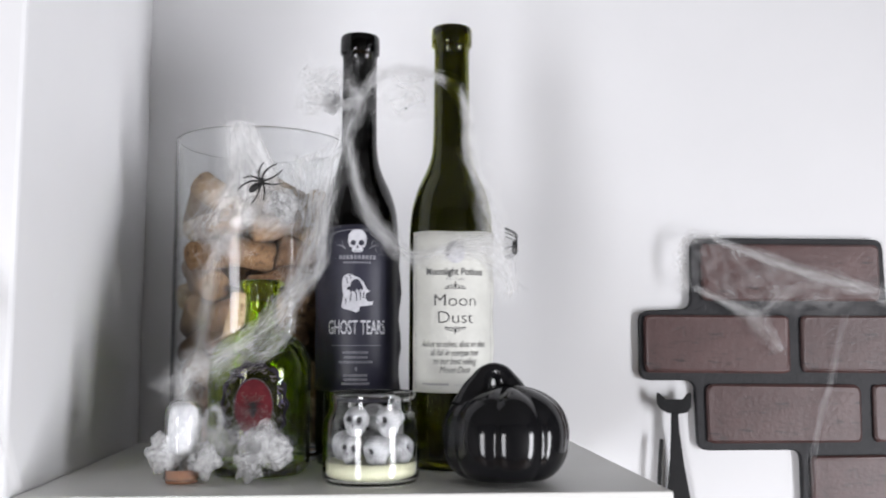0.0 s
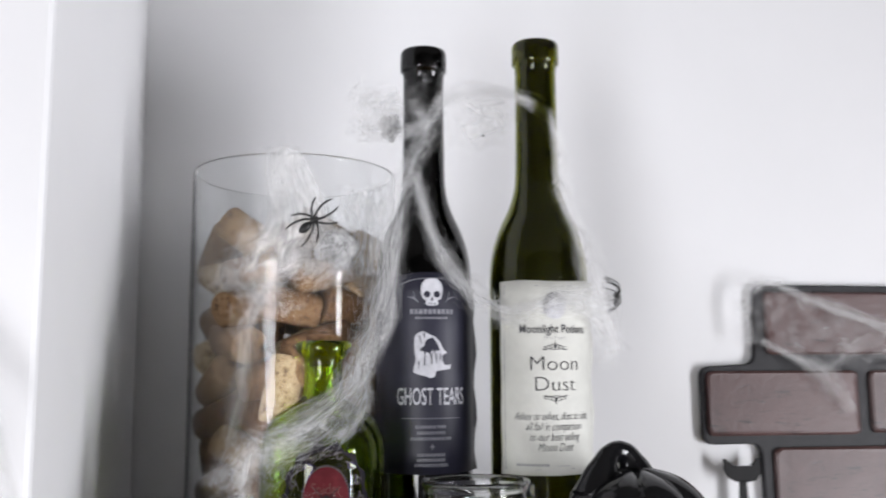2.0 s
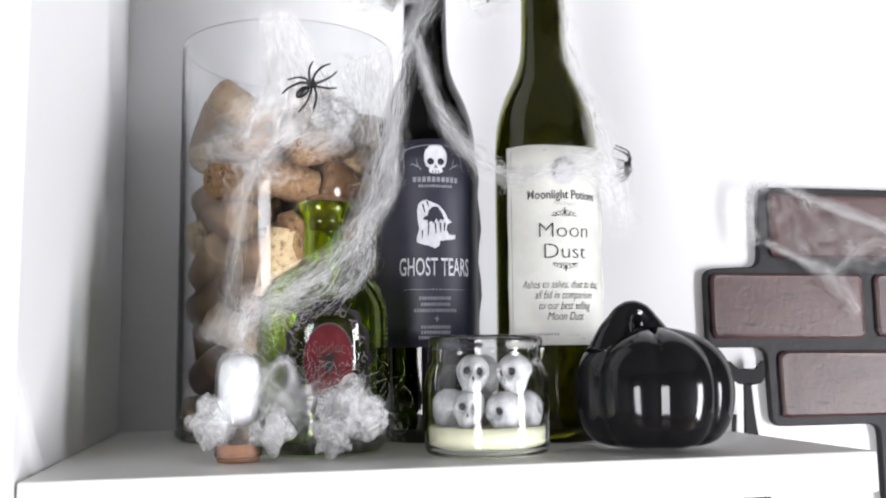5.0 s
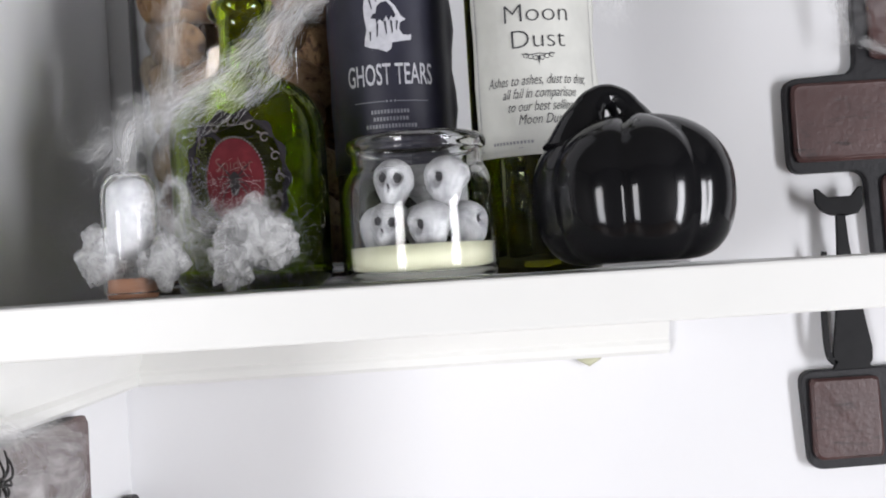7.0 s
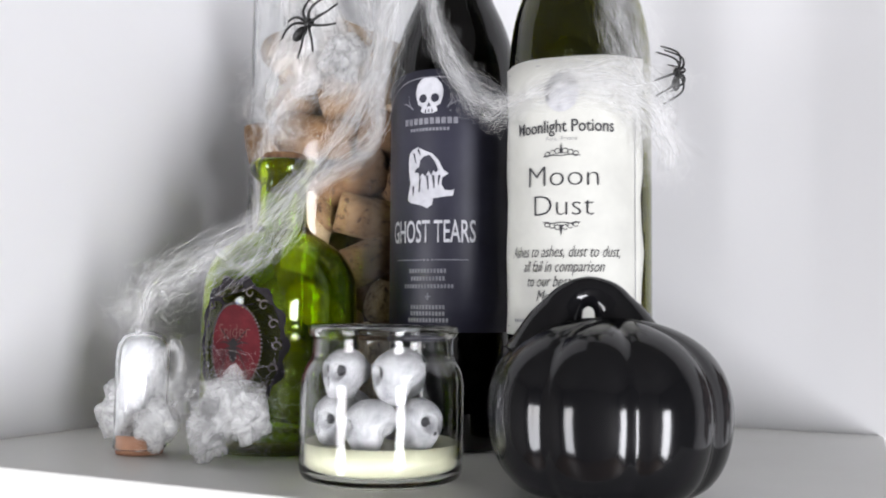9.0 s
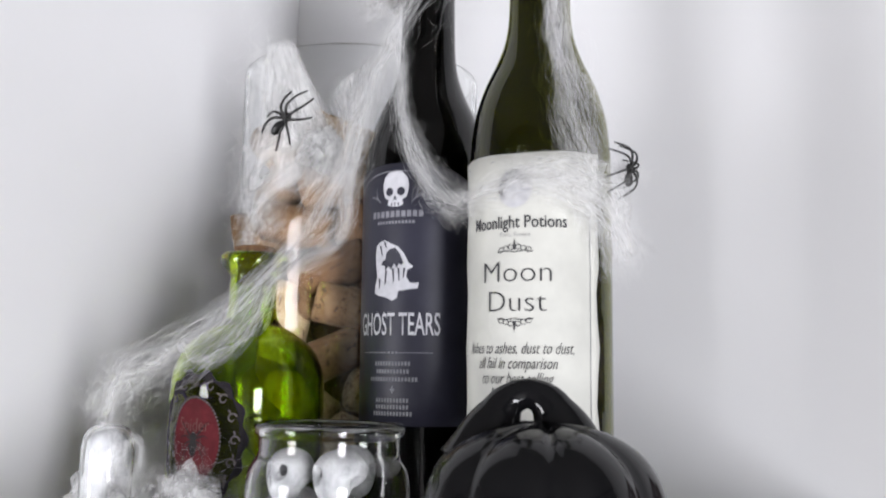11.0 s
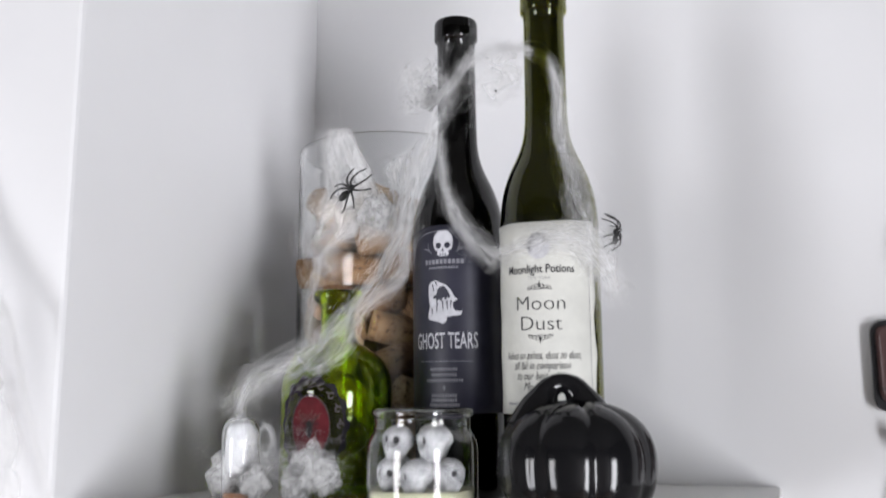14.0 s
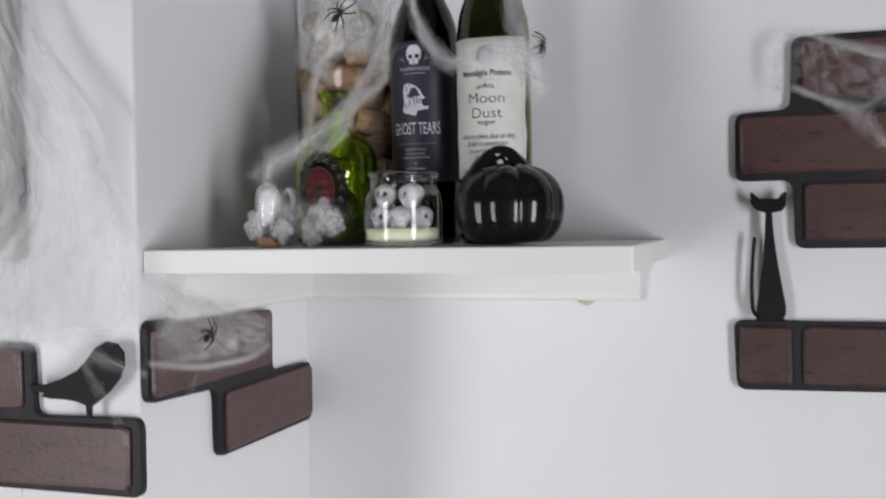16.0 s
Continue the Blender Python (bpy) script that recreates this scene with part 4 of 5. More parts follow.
def fibre_mesh(name, lines, radii):
    """Three-sided threads along the given lines, in one mesh."""
    verts, faces = [], []
    for pts, r in zip(lines, radii):
        n = len(pts)
        d = np.gradient(pts, axis=0)
        d /= np.linalg.norm(d, axis=1)[:, None] + 1e-9
        a = np.cross(d, np.array([0.3, 0.9, 0.2]))
        a /= np.linalg.norm(a, axis=1)[:, None] + 1e-9
        b = np.cross(d, a)
        taper = np.clip(np.minimum(np.arange(n), np.arange(n)[::-1]) / 2.0, 0.25, 1.0)[:, None] * r
        base = len(verts)
        ring = [pts + taper * (math.cos(q) * a + math.sin(q) * b) for q in (0.0, 2.094, 4.189)]
        verts.extend(np.stack(ring, 1).reshape(-1, 3).tolist())
        for i in range(n - 1):
            o = base + 3 * i
            for k in range(3):
                faces.append((o + k, o + (k + 1) % 3, o + 3 + (k + 1) % 3, o + 3 + k))
    me = bpy.data.meshes.new(name)
    me.from_pydata(verts, [], faces)
    return me


def waver(n, amp, waves):
    """A smooth random wander of n points."""
    t = np.linspace(0, 1, n)
    out = np.zeros((n, 3))
    for k in range(1, waves + 1):
        out += np.sin(2 * math.pi * (k * 0.75 * t[:, None] + WEB.random((1, 3)))) * WEB.normal(0, 1, (1, 3)) / k
    return out * amp


def band_lines(path, widths, count, flat=(1.0, 0.22, 1.0), curl=0.0012, short=0.35, pts=26, ropes=8):
    """Threads along a path: they gather into a few wandering ropes, with loose ones between."""
    c = curve_through(path, 12)
    s = np.linspace(0, 1, len(c))
    flat = np.array(flat)
    lanes = [(WEB.normal(0, 0.52, (1, 3)) + waver(60, 0.42, 4), WEB.random() * 0.5, 0.6 + WEB.random() * 0.5) for _ in range(ropes)]
    lines = []
    for i in range(int(count * 2.9)):
        lane, lo, hi = lanes[int(WEB.integers(ropes))]
        loose = WEB.random() < 0.55
        a = WEB.random() * (1 - short) if WEB.random() < 0.7 else 0.0
        b = min(1.0, a + short * (0.5 + WEB.random()) + WEB.random() * (1 - short) * 0.6)
        q = np.linspace(a, b, pts)
        p = np.stack([np.interp(q, s, c[:, k]) for k in range(3)], 1)
        w = np.interp(q, np.linspace(0, 1, len(widths)), widths)[:, None]
        if loose:
            off = WEB.normal(0, 0.55, (1, 3)) + waver(pts, 0.35, 4)
        else:
            off = np.stack([np.interp(q, np.linspace(0, 1, 60), lane[:, k]) for k in range(3)], 1) + WEB.normal(0, 0.12, (1, 3)) + waver(pts, 0.12, 5)
        lines.append(p + off * w * flat * (1 + 0.35 * np.sin(q * 37 + 5 * np.sin(q * 11)))[:, None] + waver(pts, curl * (1.5 if loose else 0.9), 8) * flat)
        if i % 2 == 0:      # a short thread felted across the band
            a = WEB.random() * 0.9
            q = np.linspace(a, min(1.0, a + 0.05 + 0.10 * WEB.random()), 12)
            p = np.stack([np.interp(q, s, c[:, k]) for k in range(3)], 1)
            w = np.interp(q, np.linspace(0, 1, len(widths)), widths)[:, None]
            off = WEB.normal(0, 0.45, (1, 3)) + np.linspace(-1, 1, 12)[:, None] * WEB.normal(0, 0.75, (1, 3)) + waver(12, 0.2, 5)
            lines.append(p + off * w * flat)
    return lines


def puff_lines(centre, size, count, length=0.03, pts=18, curl=0.26):
    """Curled threads in a loose cloud that thins outwards, in a few uneven lumps."""
    lines = []
    centre, size = np.array(centre), np.array(size)
    lumps = [(WEB.normal(0, 0.38, 3), 0.30 + 0.35 * WEB.random()) for _ in range(6)]
    for _ in range(int(count * 3.2)):
        at, r = lumps[int(WEB.integers(6))]
        u = at + WEB.normal(0, 1, 3) * r * 0.42
        d = WEB.normal(0, 1, 3)
        d /= np.linalg.norm(d)
        p = [u]
        step = length * (0.4 + 0.8 * WEB.random()) / pts / size.mean()
        for _ in range(pts - 1):
            d = d + WEB.normal(0, curl, 3) - (p[-1] - at) * 0.10
            d /= np.linalg.norm(d)
            p.append(p[-1] + d * step)
        p = np.array(p)
        for _ in range(2):
            p[1:-1] = 0.25 * p[:-2] + 0.5 * p[1:-1] + 0.25 * p[2:]
        q = centre + p * size
        q[:, 2] = np.maximum(q[:, 2], SHELF + 0.0006)
        lines.append(q)
    return lines


def core(web, centre, size, seed, low=SHELF + 0.0008):
    """A ragged lump of cotton, thinner outside than inside."""
    for shell in (1.12, 1.0, 0.88, 0.74, 0.58, 0.40):
        bm = bmesh.new()
        bmesh.ops.create_icosphere(bm, subdivisions=4, radius=1.0)
        for v in bm.verts:
            q = v.co * 1.6 + Vector((seed * 3.1, seed, shell * 0.6))
            k = shell * (1 + 0.50 * noise.noise(q) + 0.16 * noise.noise(q * 2.7) + 0.05 * noise.noise(q * 7))
            c = Vector((v.co.x * size[0], v.co.y * size[1], v.co.z * size[2])) * k + Vector(centre)
            c.z = max(c.z, low)
            v.co = c
        part("cotton_layer", bm, COTTON, web)


def cobweb(label):
    return tagged(new("cobweb"), label, "cobweb", "cobwebs")


def fibres(web, lines, fine=0.00010, coarse=0.00022, thick=0.125):
    ob = mesh_part("fibre_mass", fibre_mesh("fibre_mass", lines, WEB.uniform(fine, coarse, len(lines)) * thick), FIBRE, web, smooth=False)
    ob["kind"] = "stuff"
    return ob


def sheet(web, rows, mat, ripple=0.0012, n=22, name="gauze"):
    """A rippled sheet of pulled fibre through rows of points."""
    rows = [np.array(r, float) for r in rows]
    along = [np.stack([np.interp(np.linspace(0, 1, n), np.linspace(0, 1, len(r)), r[:, k]) for k in range(3)], 1) for r in rows]
    grid = np.array([curve_through([a[i] for a in along], max(2, int(n / max(1, len(rows) - 1)))) for i in range(n)])
    m = grid.shape[1]
    verts, uv, faces = [], [], []
    for i in range(n):
        for j in range(m):
            p = grid[i, j]
            q = Vector(p) * 90
            d = Vector((noise.noise(q), noise.noise(q + Vector((7, 3, 1))), noise.noise(q + Vector((2, 9, 5)))))
            verts.append(tuple(Vector(p) + d * ripple))
            uv.append((i / (n - 1), j / (m - 1)))
    for i in range(n - 1):
        for j in range(m - 1):
            faces.append((i * m + j, (i + 1) * m + j, (i + 1) * m + j + 1, i * m + j + 1))
    me = bpy.data.meshes.new(name)
    me.from_pydata(verts, [], faces)
    layer_uv = me.uv_layers.new(name="UVMap")
    for loop in me.loops:
        layer_uv.data[loop.index].uv = uv[loop.vertex_index]
    return mesh_part(name, me, mat, web)


def veil(web, path, widths, mat, ripple=0.0012, lift=0.0, n=26):
    """A ribbon of pulled fibre along a path, broad side to the room."""
    c = curve_through(path, 5)
    w = np.interp(np.linspace(0, 1, len(c)), np.linspace(0, 1, len(widths)), widths)
    d = np.gradient(c, axis=0)
    side = np.stack([d[:, 2], np.zeros(len(c)), -d[:, 0]], 1)
    side /= np.linalg.norm(side, axis=1)[:, None] + 1e-9
    rows = []
    for k in range(len(c)):
        sway = 1 + 0.30 * math.sin(k * 1.3 + 2.0 * lift * 900) + 0.15 * math.sin(k * 2.9)
        rows.append([c[k] - side[k] * w[k] * sway, c[k] + np.array((0, -lift - 0.12 * w[k], 0)), c[k] + side[k] * w[k] * sway])
    ob = sheet(web, rows, mat, ripple, n, "veil")
    ob["kind"] = "stuff"
    return ob


def on_vase(x, z, off=0.003):
    r = 0.070 + off
    return (x, VA[1] - math.sqrt(max(1e-6, r * r - (x - VA[0]) ** 2)), z)


# over the rim and the front of the vase
web = cobweb("white stretched cobweb draped over the vase of corks")
sheet(web, [[on_vase(0.095, 1.758), on_vase(0.119, 1.758)], [on_vase(0.097, 1.738), on_vase(0.127, 1.738)], [on_vase(0.098, 1.715), on_vase(0.140, 1.715)], [on_vase(0.084, 1.692), on_vase(0.152, 1.690)], [on_vase(0.074, 1.676), on_vase(0.150, 1.672)]], GAUZE_DENSE)
sheet(web, [[on_vase(0.094, 1.757, 0.0045), on_vase(0.116, 1.757, 0.0045)], [on_vase(0.096, 1.735, 0.0045), on_vase(0.128, 1.735, 0.0045)], [on_vase(0.096, 1.712, 0.0045), on_vase(0.142, 1.712, 0.0045)], [on_vase(0.086, 1.696, 0.0045), on_vase(0.150, 1.694, 0.0045)]], GAUZE_DENSE, 0.0018)
sheet(web, [[on_vase(0.138, 1.722, 0.005), (0.176, -0.178, 1.738)], [on_vase(0.146, 1.700, 0.005), (0.172, -0.184, 1.705)], [(0.152, -0.178, 1.672), (0.170, -0.188, 1.672)]], GAUZE)
sheet(web, [[on_vase(0.064, 1.690, 0.002), on_vase(0.100, 1.684, 0.004)], [on_vase(0.058, 1.666, 0.002), on_vase(0.118, 1.662, 0.004)], [on_vase(0.062, 1.648, 0.002), on_vase(0.110, 1.646, 0.004)]], GAUZE_THIN)
veil(web, [on_vase(0.126, 1.690, 0.005), on_vase(0.102, 1.672, 0.005), on_vase(0.089, 1.645, 0.005), on_vase(0.084, 1.608, 0.006), on_vase(0.077, 1.570, 0.007)], [0.010, 0.011, 0.008, 0.006, 0.005], VEIL_THIN, 0.0015)
veil(web, [on_vase(0.150, 1.735, 0.008), on_vase(0.152, 1.705, 0.010), on_vase(0.158, 1.675, 0.014), (0.160, -0.196, 1.648)], [0.014, 0.014, 0.011, 0.007], VEIL_THIN, 0.002)
core(web, (0.1410, -0.1725, 1.692), (0.0100, 0.0045, 0.0105), 31)
lines = band_lines([on_vase(0.100, 1.756, 0.003), on_vase(0.102, 1.72, 0.004), on_vase(0.088, 1.69, 0.003), on_vase(0.068, 1.672, 0.003)], [0.006, 0.008, 0.010, 0.008], 60)
lines += band_lines([on_vase(0.114, 1.756, 0.003), on_vase(0.128, 1.712, 0.004), on_vase(0.142, 1.688, 0.005), on_vase(0.122, 1.668, 0.004)], [0.005, 0.008, 0.010, 0.008], 60)
lines += band_lines([on_vase(0.128, 1.684, 0.004), on_vase(0.100, 1.668, 0.003), on_vase(0.088, 1.645, 0.003), on_vase(0.084, 1.608, 0.004), on_vase(0.077, 1.570, 0.005)], [0.008, 0.008, 0.006, 0.004, 0.004], 70)
lines += band_lines([on_vase(0.070, 1.678, 0.003), on_vase(0.092, 1.664, 0.003), on_vase(0.118, 1.656, 0.004)], [0.007, 0.007, 0.007], 36)
lines += puff_lines((0.140, -0.1715, 1.689), (0.010, 0.003, 0.010), 90, 0.035)
lines += puff_lines((0.105, -0.170, 1.740), (0.007, 0.003, 0.014), 60, 0.04)
fibres(web, lines)

# wound round the black bottle's neck and down to the vial
web = cobweb("white cobweb pulled from a bottle neck down to the vial")
sheet(web, [[(0.156, -0.150, 1.806), (0.184, -0.176, 1.800)], [(0.154, -0.150, 1.785), (0.190, -0.178, 1.782)], [(0.158, -0.152, 1.762), (0.192, -0.178, 1.760)]], GAUZE_CLOUD, 0.005)
NECK = [(0.190, -0.177, 1.786), (0.196, -0.178, 1.767), (0.184, -0.179, 1.740), (0.172, -0.186, 1.700), (0.167, -0.194, 1.668), (0.155, -0.214, 1.634), (0.142, -0.236, 1.606), (0.116, -0.249, 1.583), (0.092, -0.251, 1.574), (0.086, -0.252, 1.552)]
veil(web, NECK, [0.006, 0.007, 0.009, 0.010, 0.008, 0.007, 0.007, 0.009, 0.009, 0.007], VEIL, 0.0020)
veil(web, [(0.176, -0.186, 1.712), (0.173, -0.194, 1.672), (0.170, -0.197, 1.645), (0.156, -0.220, 1.622), (0.150, -0.238, 1.594), (0.136, -0.250, 1.582), (0.126, -0.252, 1.590)], [0.004, 0.005, 0.006, 0.006, 0.006, 0.005, 0.003], VEIL, 0.0022, 0.001)
veil(web, [(0.196, -0.1775, 1.806), (0.190, -0.178, 1.786), (0.197, -0.179, 1.768), (0.205, -0.176, 1.785)], [0.006, 0.008, 0.008, 0.005], VEIL_THIN, 0.002, 0.001)
veil(web, [(0.151, -0.150, 1.803), (0.160, -0.152, 1.797), (0.168, -0.155, 1.783), (0.178, -0.166, 1.768)], [0.008, 0.013, 0.014, 0.008], VEIL, 0.0018)
veil(web, [(0.160, -0.151, 1.765), (0.158, -0.151, 1.780), (0.164, -0.152, 1.798)], [0.008, 0.011, 0.008], VEIL, 0.0018, 0.002)
core(web, (0.1760, -0.161, 1.774), (0.0060, 0.0045, 0.0080), 23)
lines = puff_lines((0.168, -0.152, 1.786), (0.016, 0.008, 0.020), 70, 0.05)
lines += band_lines([(0.160, -0.152, 1.772), (0.180, -0.172, 1.768), (0.196, -0.177, 1.772), (0.207, -0.176, 1.790), (0.226, -0.176, 1.793), (0.250, -0.198, 1.783)], [0.008, 0.006, 0.004, 0.005, 0.005, 0.004], 80)
lines += band_lines([(0.190, -0.177, 1.786), (0.196, -0.178, 1.767), (0.184, -0.179, 1.740), (0.172, -0.186, 1.700), (0.167, -0.194, 1.668), (0.155, -0.214, 1.634), (0.142, -0.236, 1.606), (0.116, -0.249, 1.583), (0.092, -0.251, 1.574), (0.086, -0.252, 1.552)], [0.006, 0.006, 0.008, 0.009, 0.007, 0.006, 0.006, 0.007, 0.007, 0.006], 70, pts=40, curl=0.0022, ropes=7)
lines += band_lines([(0.176, -0.186, 1.712), (0.172, -0.192, 1.672), (0.168, -0.196, 1.640), (0.152, -0.220, 1.620), (0.146, -0.238, 1.592), (0.132, -0.250, 1.578)], [0.004, 0.004, 0.004, 0.004, 0.005, 0.004], 60, curl=0.002)
lines += band_lines([(0.130, -0.248, 1.590), (0.108, -0.252, 1.578), (0.088, -0.251, 1.565), (0.070, -0.250, 1.560)], [0.005, 0.007, 0.007, 0.003], 50, curl=0.003)
fibres(web, lines)

# between the necks, and down the olive bottle
web = cobweb("thin white cobweb slung between the two bottle necks")
sheet(web, [[(0.207, -0.174, 1.802), (0.230, -0.182, 1.800), (0.256, -0.196, 1.794)], [(0.208, -0.172, 1.782), (0.232, -0.176, 1.780), (0.254, -0.186, 1.776)], [(0.208, -0.172, 1.760), (0.230, -0.176, 1.755), (0.252, -0.184, 1.758)]], GAUZE_CLOUD, 0.005)
veil(web, [(0.250, -0.199, 1.788), (0.268, -0.2005, 1.778), (0.2765, -0.200, 1.755), (0.278, -0.201, 1.727), (0.284, -0.208, 1.698), (0.291, -0.213, 1.674), (0.299, -0.207, 1.648)], [0.003, 0.004, 0.0045, 0.005, 0.007, 0.009, 0.010], VEIL, 0.0016)
lines = band_lines([(0.206, -0.176, 1.788), (0.228, -0.180, 1.796), (0.250, -0.199, 1.786), (0.268, -0.2005, 1.776), (0.276, -0.200, 1.755), (0.277, -0.201, 1.727), (0.283, -0.208, 1.698), (0.290, -0.213, 1.674), (0.298, -0.207, 1.648)], [0.006, 0.006, 0.003, 0.0035, 0.0035, 0.004, 0.006, 0.007, 0.009], 115, pts=36)
lines += band_lines([(0.282, -0.199, 1.745), (0.284, -0.204, 1.712), (0.292, -0.206, 1.690), (0.300, -0.200, 1.668)], [0.002, 0.004, 0.006, 0.008], 45)
lines += puff_lines((0.231, -0.178, 1.778), (0.018, 0.006, 0.020), 100, 0.05)
fibres(web, lines, 0.00008, 0.00018)
bead = bmesh.new()
bmesh.ops.create_uvsphere(bead, u_segments=10, v_segments=6, radius=0.0009)
bob = part("speck", bead, BLACK_PLASTIC, web, "tiny black speck")
bob.location = (0.232, -0.186, 1.764)

# the swag from the black bottle across the cream label
web = cobweb("white cobweb swag across the cream bottle label")
sheet(web, [[(0.262, -0.2195, 1.664), (0.262, -0.2195, 1.648)], [(0.282, -0.217, 1.668), (0.282, -0.217, 1.646)], [(0.297, -0.208, 1.668), (0.297, -0.208, 1.634)], [(0.310, -0.198, 1.660), (0.310, -0.198, 1.618)]], GAUZE, 0.0015)
SWAG = [(0.187, -0.180, 1.746), (0.193, -0.185, 1.722), (0.200, -0.192, 1.694), (0.216, -0.199, 1.668), (0.237, -0.213, 1.650), (0.258, -0.2205, 1.653), (0.282, -0.2195, 1.657), (0.300, -0.2095, 1.648), (0.310, -0.200, 1.622)]
veil(web, SWAG, [0.004, 0.006, 0.008, 0.009, 0.009, 0.007, 0.006, 0.012, 0.010], VEIL, 0.0016)
lines = band_lines([(0.188, -0.179, 1.742), (0.193, -0.183, 1.722), (0.200, -0.190, 1.694), (0.216, -0.197, 1.668), (0.237, -0.211, 1.650), (0.258, -0.219, 1.653), (0.282, -0.218, 1.657), (0.298, -0.208, 1.652)], [0.003, 0.004, 0.005, 0.006, 0.006, 0.005, 0.006, 0.008], 85, pts=34)
lines += band_lines([(0.266, -0.2195, 1.660), (0.288, -0.2145, 1.654), (0.302, -0.204, 1.640), (0.309, -0.198, 1.618)], [0.005, 0.008, 0.009, 0.007], 80)
lines += band_lines([(0.290, -0.212, 1.660), (0.306, -0.200, 1.662), (0.316, -0.196, 1.658)], [0.004, 0.004, 0.002], 30)
fibres(web, lines)

# the fluff round the vial and the green bottle's foot
web = cobweb("fluffy white cotton clump round the vial and bottle foot")
TUFTS = [((0.0755, -0.2480, 1.5180), (0.0095, 0.0085, 0.0110), 90), ((0.1030, -0.2580, 1.5150), (0.0080, 0.0070, 0.0090), 60), ((0.139, -0.257, 1.5240), (0.0125, 0.0075, 0.0120), 120), ((0.131, -0.261, 1.5125), (0.0075, 0.0065, 0.0105), 70), ((0.150, -0.258, 1.5180), (0.0070, 0.0060, 0.0075), 60)]
lines = []
for i, (c, s, k) in enumerate(TUFTS):
    core(web, c, s, i + 1)
    lines += puff_lines(c, [q * 1.05 for q in s], k * 0.35, 0.035)
lines += puff_lines((0.118, -0.255, 1.5300), (0.016, 0.005, 0.010), 60, 0.05)
veil(web, [(0.086, -0.253, 1.556), (0.092, -0.256, 1.540), (0.100, -0.257, 1.524), (0.104, -0.258, 1.508)], [0.007, 0.009, 0.010, 0.008], VEIL, 0.003)
veil(web, [(0.092, -0.256, 1.516), (0.108, -0.258, 1.522), (0.124, -0.259, 1.530), (0.140, -0.260, 1.536), (0.152, -0.258, 1.524)], [0.008, 0.009, 0.008, 0.007, 0.006], VEIL_THIN, 0.003)
lines += band_lines([(0.087, -0.252, 1.552), (0.098, -0.256, 1.535), (0.112, -0.257, 1.522), (0.130, -0.258, 1.512)], [0.007, 0.008, 0.008, 0.006], 60, curl=0.003)
lines += band_lines([(0.100, -0.254, 1.540), (0.108, -0.256, 1.548), (0.113, -0.256, 1.538), (0.106, -0.257, 1.528)], [0.002, 0.002, 0.002, 0.002], 40, curl=0.001)
fibres(web, lines, 0.00006, 0.00013)
fill = lathe_bm([(0.0, 0.0175), (0.0060, 0.0180), (0.0092, 0.0205), (0.0098, 0.0260), (0.0098, 0.0400), (0.0092, 0.0455), (0.0070, 0.0485), (0.0035, 0.0503), (0.0, 0.0508)], 40)
for v in fill.verts:
    k = 1 - 0.05 * (1 + noise.noise(v.co * 260))
    v.co = Vector((v.co.x * k, v.co.y * k, v.co.z + (0.003 * noise.noise(v.co * 150) if v.co.z < 0.022 else 0)))
part("cotton_fill", fill, FIBRE_PACKED, vial, "packed white cotton")
inside = [p - np.array(VI) for p in puff_lines((VI[0], VI[1], VI[2] + 0.022), (0.0048, 0.0048, 0.0070), 120, 0.02)]
fibres(vial, inside, 0.00006, 0.00013)

# on the bricks beside the cat
web = cobweb("thin white cobweb stretched over the foam bricks")
sheet(web, [[(0.498, -0.016, 1.688), (0.540, -0.017, 1.690), (0.600, -0.019, 1.672), (0.700, -0.023, 1.640)], [(0.497, -0.016, 1.664), (0.540, -0.018, 1.660), (0.600, -0.019, 1.645), (0.700, -0.023, 1.628)], [(0.500, -0.016, 1.640), (0.545, -0.018, 1.624), (0.600, -0.018, 1.614), (0.690, -0.020, 1.612)]], GAUZE_THIN, 0.001)
veil(web, [(0.500, -0.018, 1.638), (0.496, -0.019, 1.664), (0.502, -0.019, 1.686), (0.532, -0.019, 1.691)], [0.007, 0.009, 0.007, 0.004], VEIL, 0.0015)
veil(web, [(0.508, -0.018, 1.643), (0.541, -0.020, 1.627), (0.566, -0.021, 1.614), (0.592, -0.021, 1.582)], [0.003, 0.006, 0.012, 0.007], VEIL, 0.0015)
veil(web, [(0.526, -0.019, 1.689), (0.564, -0.021, 1.674), (0.629, -0.023, 1.652), (0.694, -0.025, 1.633), (0.760, -0.021, 1.60)], [0.003, 0.007, 0.010, 0.013, 0.008], VEIL, 0.0015)
lines = band_lines([(0.498, -0.017, 1.642), (0.496, -0.018, 1.668), (0.504, -0.018, 1.687), (0.530, -0.018, 1.690)], [0.005, 0.006, 0.004, 0.003], 70)
lines += band_lines([(0.510, -0.017, 1.641), (0.541, -0.019, 1.626), (0.566, -0.020, 1.614), (0.590, -0.020, 1.582)], [0.002, 0.003, 0.006, 0.004], 70)
lines += band_lines([(0.526, -0.018, 1.689), (0.564, -0.020, 1.673), (0.629, -0.022, 1.652), (0.694, -0.024, 1.633), (0.760, -0.020, 1.60)], [0.002, 0.003, 0.004, 0.007, 0.004], 60)
lines += band_lines([(0.568, -0.020, 1.614), (0.600, -0.021, 1.638), (0.650, -0.022, 1.648)], [0.003, 0.006, 0.003], 35)
lines += band_lines([(0.660, -0.019, 1.640), (0.640, -0.017, 1.560), (0.622, -0.017, 1.500), (0.616, -0.017, 1.450)], [0.006, 0.003, 0.002, 0.003], 18)
fibres(web, lines, 0.00006, 0.00016)

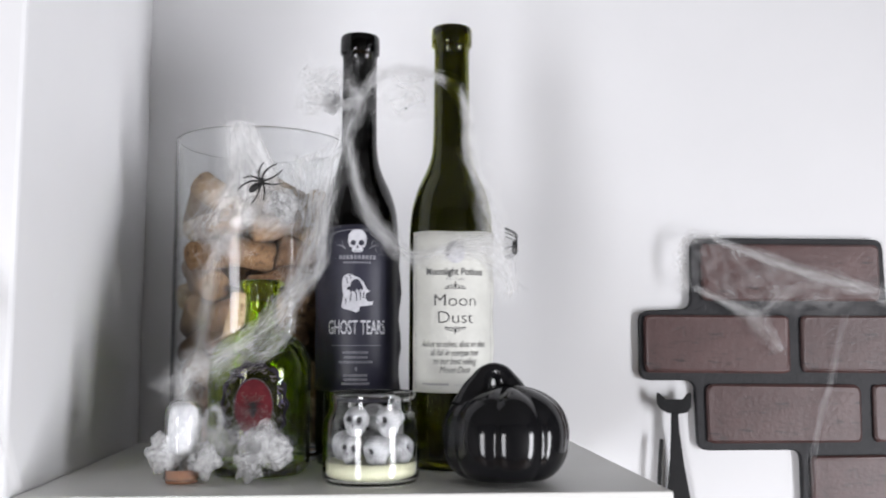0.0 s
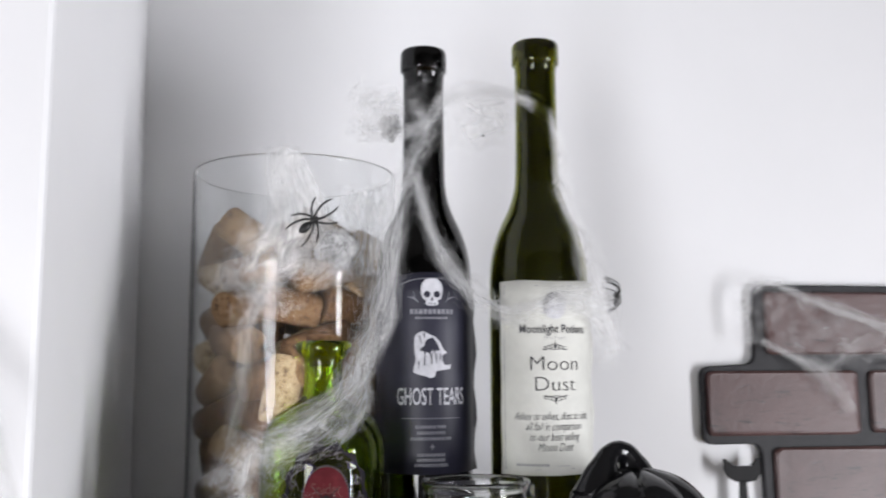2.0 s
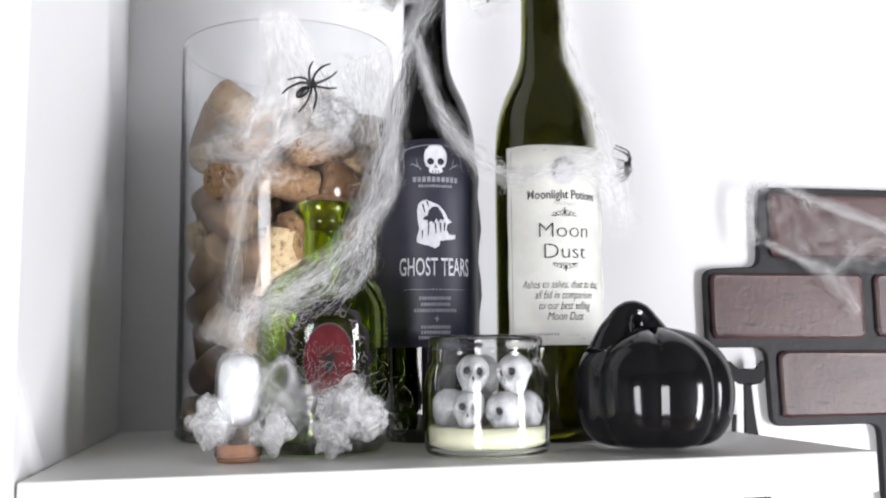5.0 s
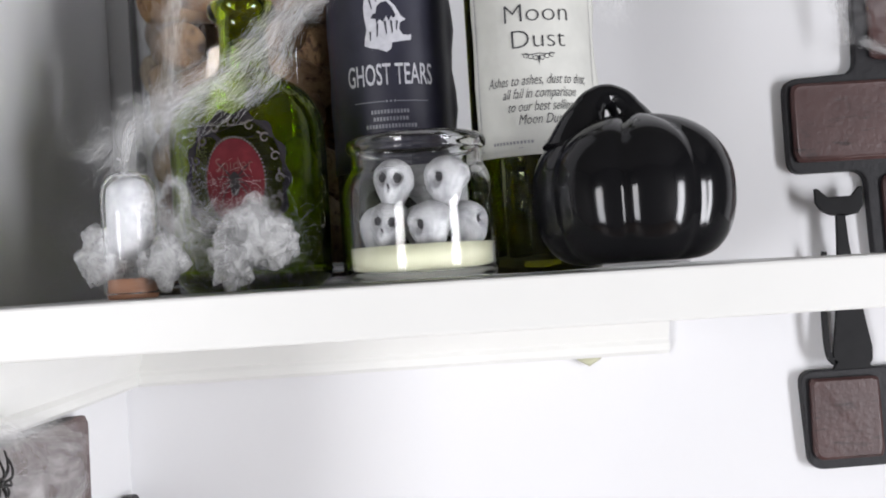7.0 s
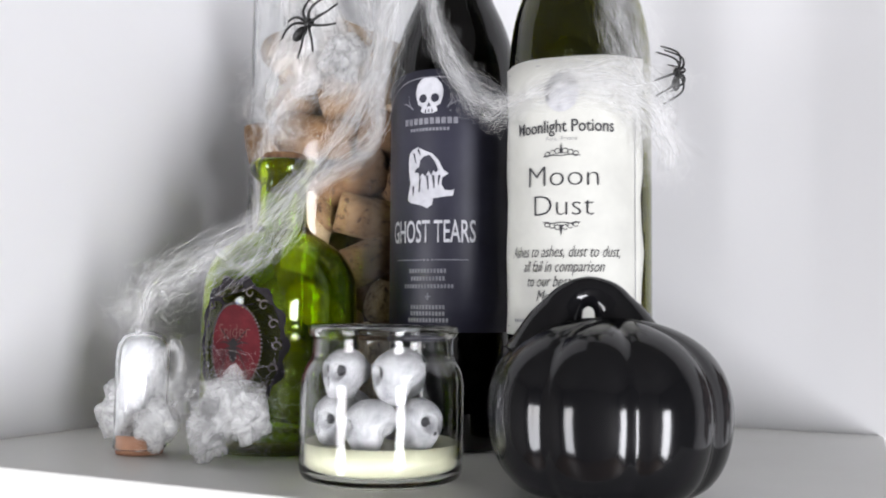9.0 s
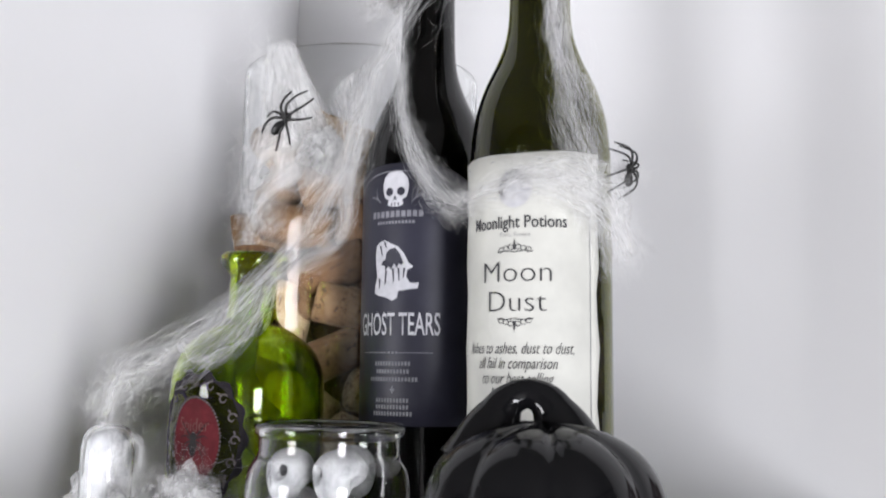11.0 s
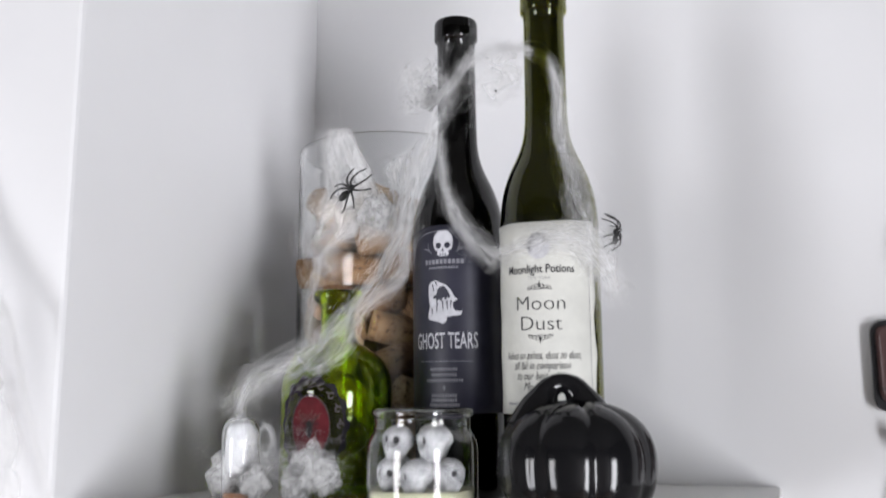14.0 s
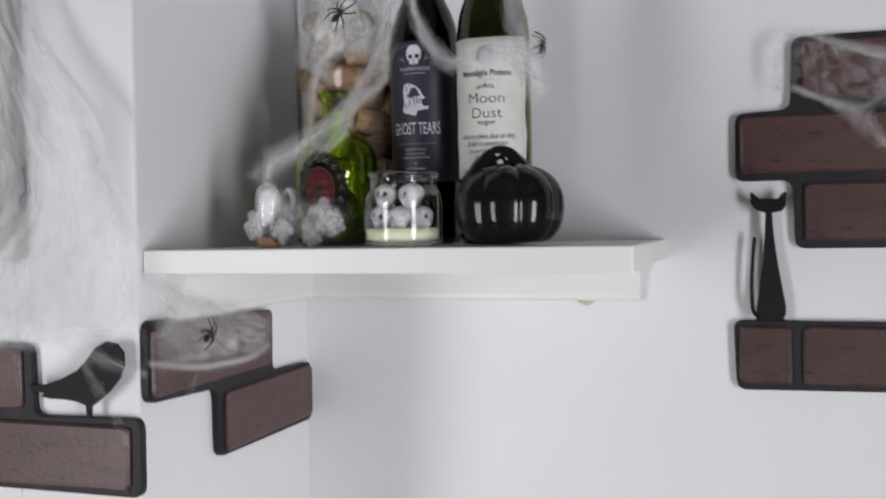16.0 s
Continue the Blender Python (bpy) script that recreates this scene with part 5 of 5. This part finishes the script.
# hanging over the projecting wall, and on to the return wall
web = cobweb("wide white cobweb hanging over the bricks of the projecting wall")
sheet(web, [[(-0.190, -0.336, 1.86), (-0.140, -0.340, 1.84), (-0.100, -0.342, 1.76)], [(-0.140, -0.338, 1.70), (-0.105, -0.344, 1.69), (-0.062, -0.345, 1.672)], [(-0.125, -0.338, 1.62), (-0.080, -0.344, 1.60), (-0.022, -0.345, 1.622)], [(-0.120, -0.338, 1.55), (-0.070, -0.344, 1.54), (0.003, -0.340, 1.560)], [(-0.210, -0.338, 1.50), (-0.100, -0.342, 1.475), (0.012, -0.334, 1.500)], [(-0.270, -0.335, 1.43), (-0.110, -0.338, 1.415), (0.010, -0.330, 1.430)]], GAUZE_WALL, 0.004, 40)
sheet(web, [[(-0.27, -0.336, 1.80), (-0.08, -0.340, 1.78)], [(-0.27, -0.338, 1.64), (-0.07, -0.342, 1.62)], [(-0.27, -0.338, 1.47), (-0.07, -0.342, 1.46)]], GAUZE_THIN, 0.003, 36)
lines = band_lines([(-0.100, -0.334, 1.76), (-0.066, -0.334, 1.672), (-0.028, -0.335, 1.624), (-0.014, -0.334, 1.604), (0.000, -0.333, 1.560), (0.012, -0.322, 1.505)], [0.004, 0.003, 0.004, 0.003, 0.002, 0.002], 150)
lines += band_lines([(-0.14, -0.336, 1.80), (-0.105, -0.338, 1.66), (-0.104, -0.340, 1.52), (-0.09, -0.337, 1.44)], [0.014, 0.012, 0.014, 0.012], 80)
lines += band_lines([(-0.13, -0.338, 1.47), (-0.07, -0.338, 1.440), (-0.015, -0.330, 1.412), (0.014, -0.318, 1.402)], [0.012, 0.010, 0.005, 0.003], 45)
lines += band_lines([(-0.060, -0.334, 1.45), (-0.035, -0.333, 1.41), (-0.010, -0.332, 1.375), (0.004, -0.330, 1.345)], [0.006, 0.004, 0.003, 0.002], 14)
fibres(web, lines, 0.00006, 0.00016)
web = cobweb("thin white cobweb with a spider over the low bricks")
sheet(web, [[(0.004, -0.322, 1.492), (0.016, -0.312, 1.440), (0.016, -0.312, 1.400)], [(0.024, -0.255, 1.462), (0.026, -0.240, 1.425), (0.026, -0.230, 1.400)], [(0.020, -0.190, 1.438), (0.022, -0.180, 1.415), (0.022, -0.170, 1.396)], [(0.0135, -0.115, 1.425), (0.0135, -0.112, 1.408), (0.0135, -0.112, 1.393)]], GAUZE_LOW, 0.0012)
lines = band_lines([(0.012, -0.316, 1.410), (0.022, -0.262, 1.400), (0.028, -0.228, 1.398), (0.022, -0.170, 1.396), (0.0135, -0.115, 1.402)], [0.002, 0.002, 0.002, 0.002, 0.003], 130)
lines += band_lines([(0.008, -0.313, 1.480), (0.026, -0.262, 1.452), (0.024, -0.190, 1.440), (0.0135, -0.112, 1.420)], [0.004, 0.004, 0.005, 0.010], 110)
lines += band_lines([(0.012, -0.313, 1.424), (0.022, -0.250, 1.428), (0.018, -0.150, 1.418)], [0.010, 0.012, 0.010], 40)
lines += band_lines([(0.020, -0.240, 1.425), (0.020, -0.262, 1.385), (0.016, -0.300, 1.340)], [0.003, 0.003, 0.002], 10)
fibres(web, lines, 0.00006, 0.00015)
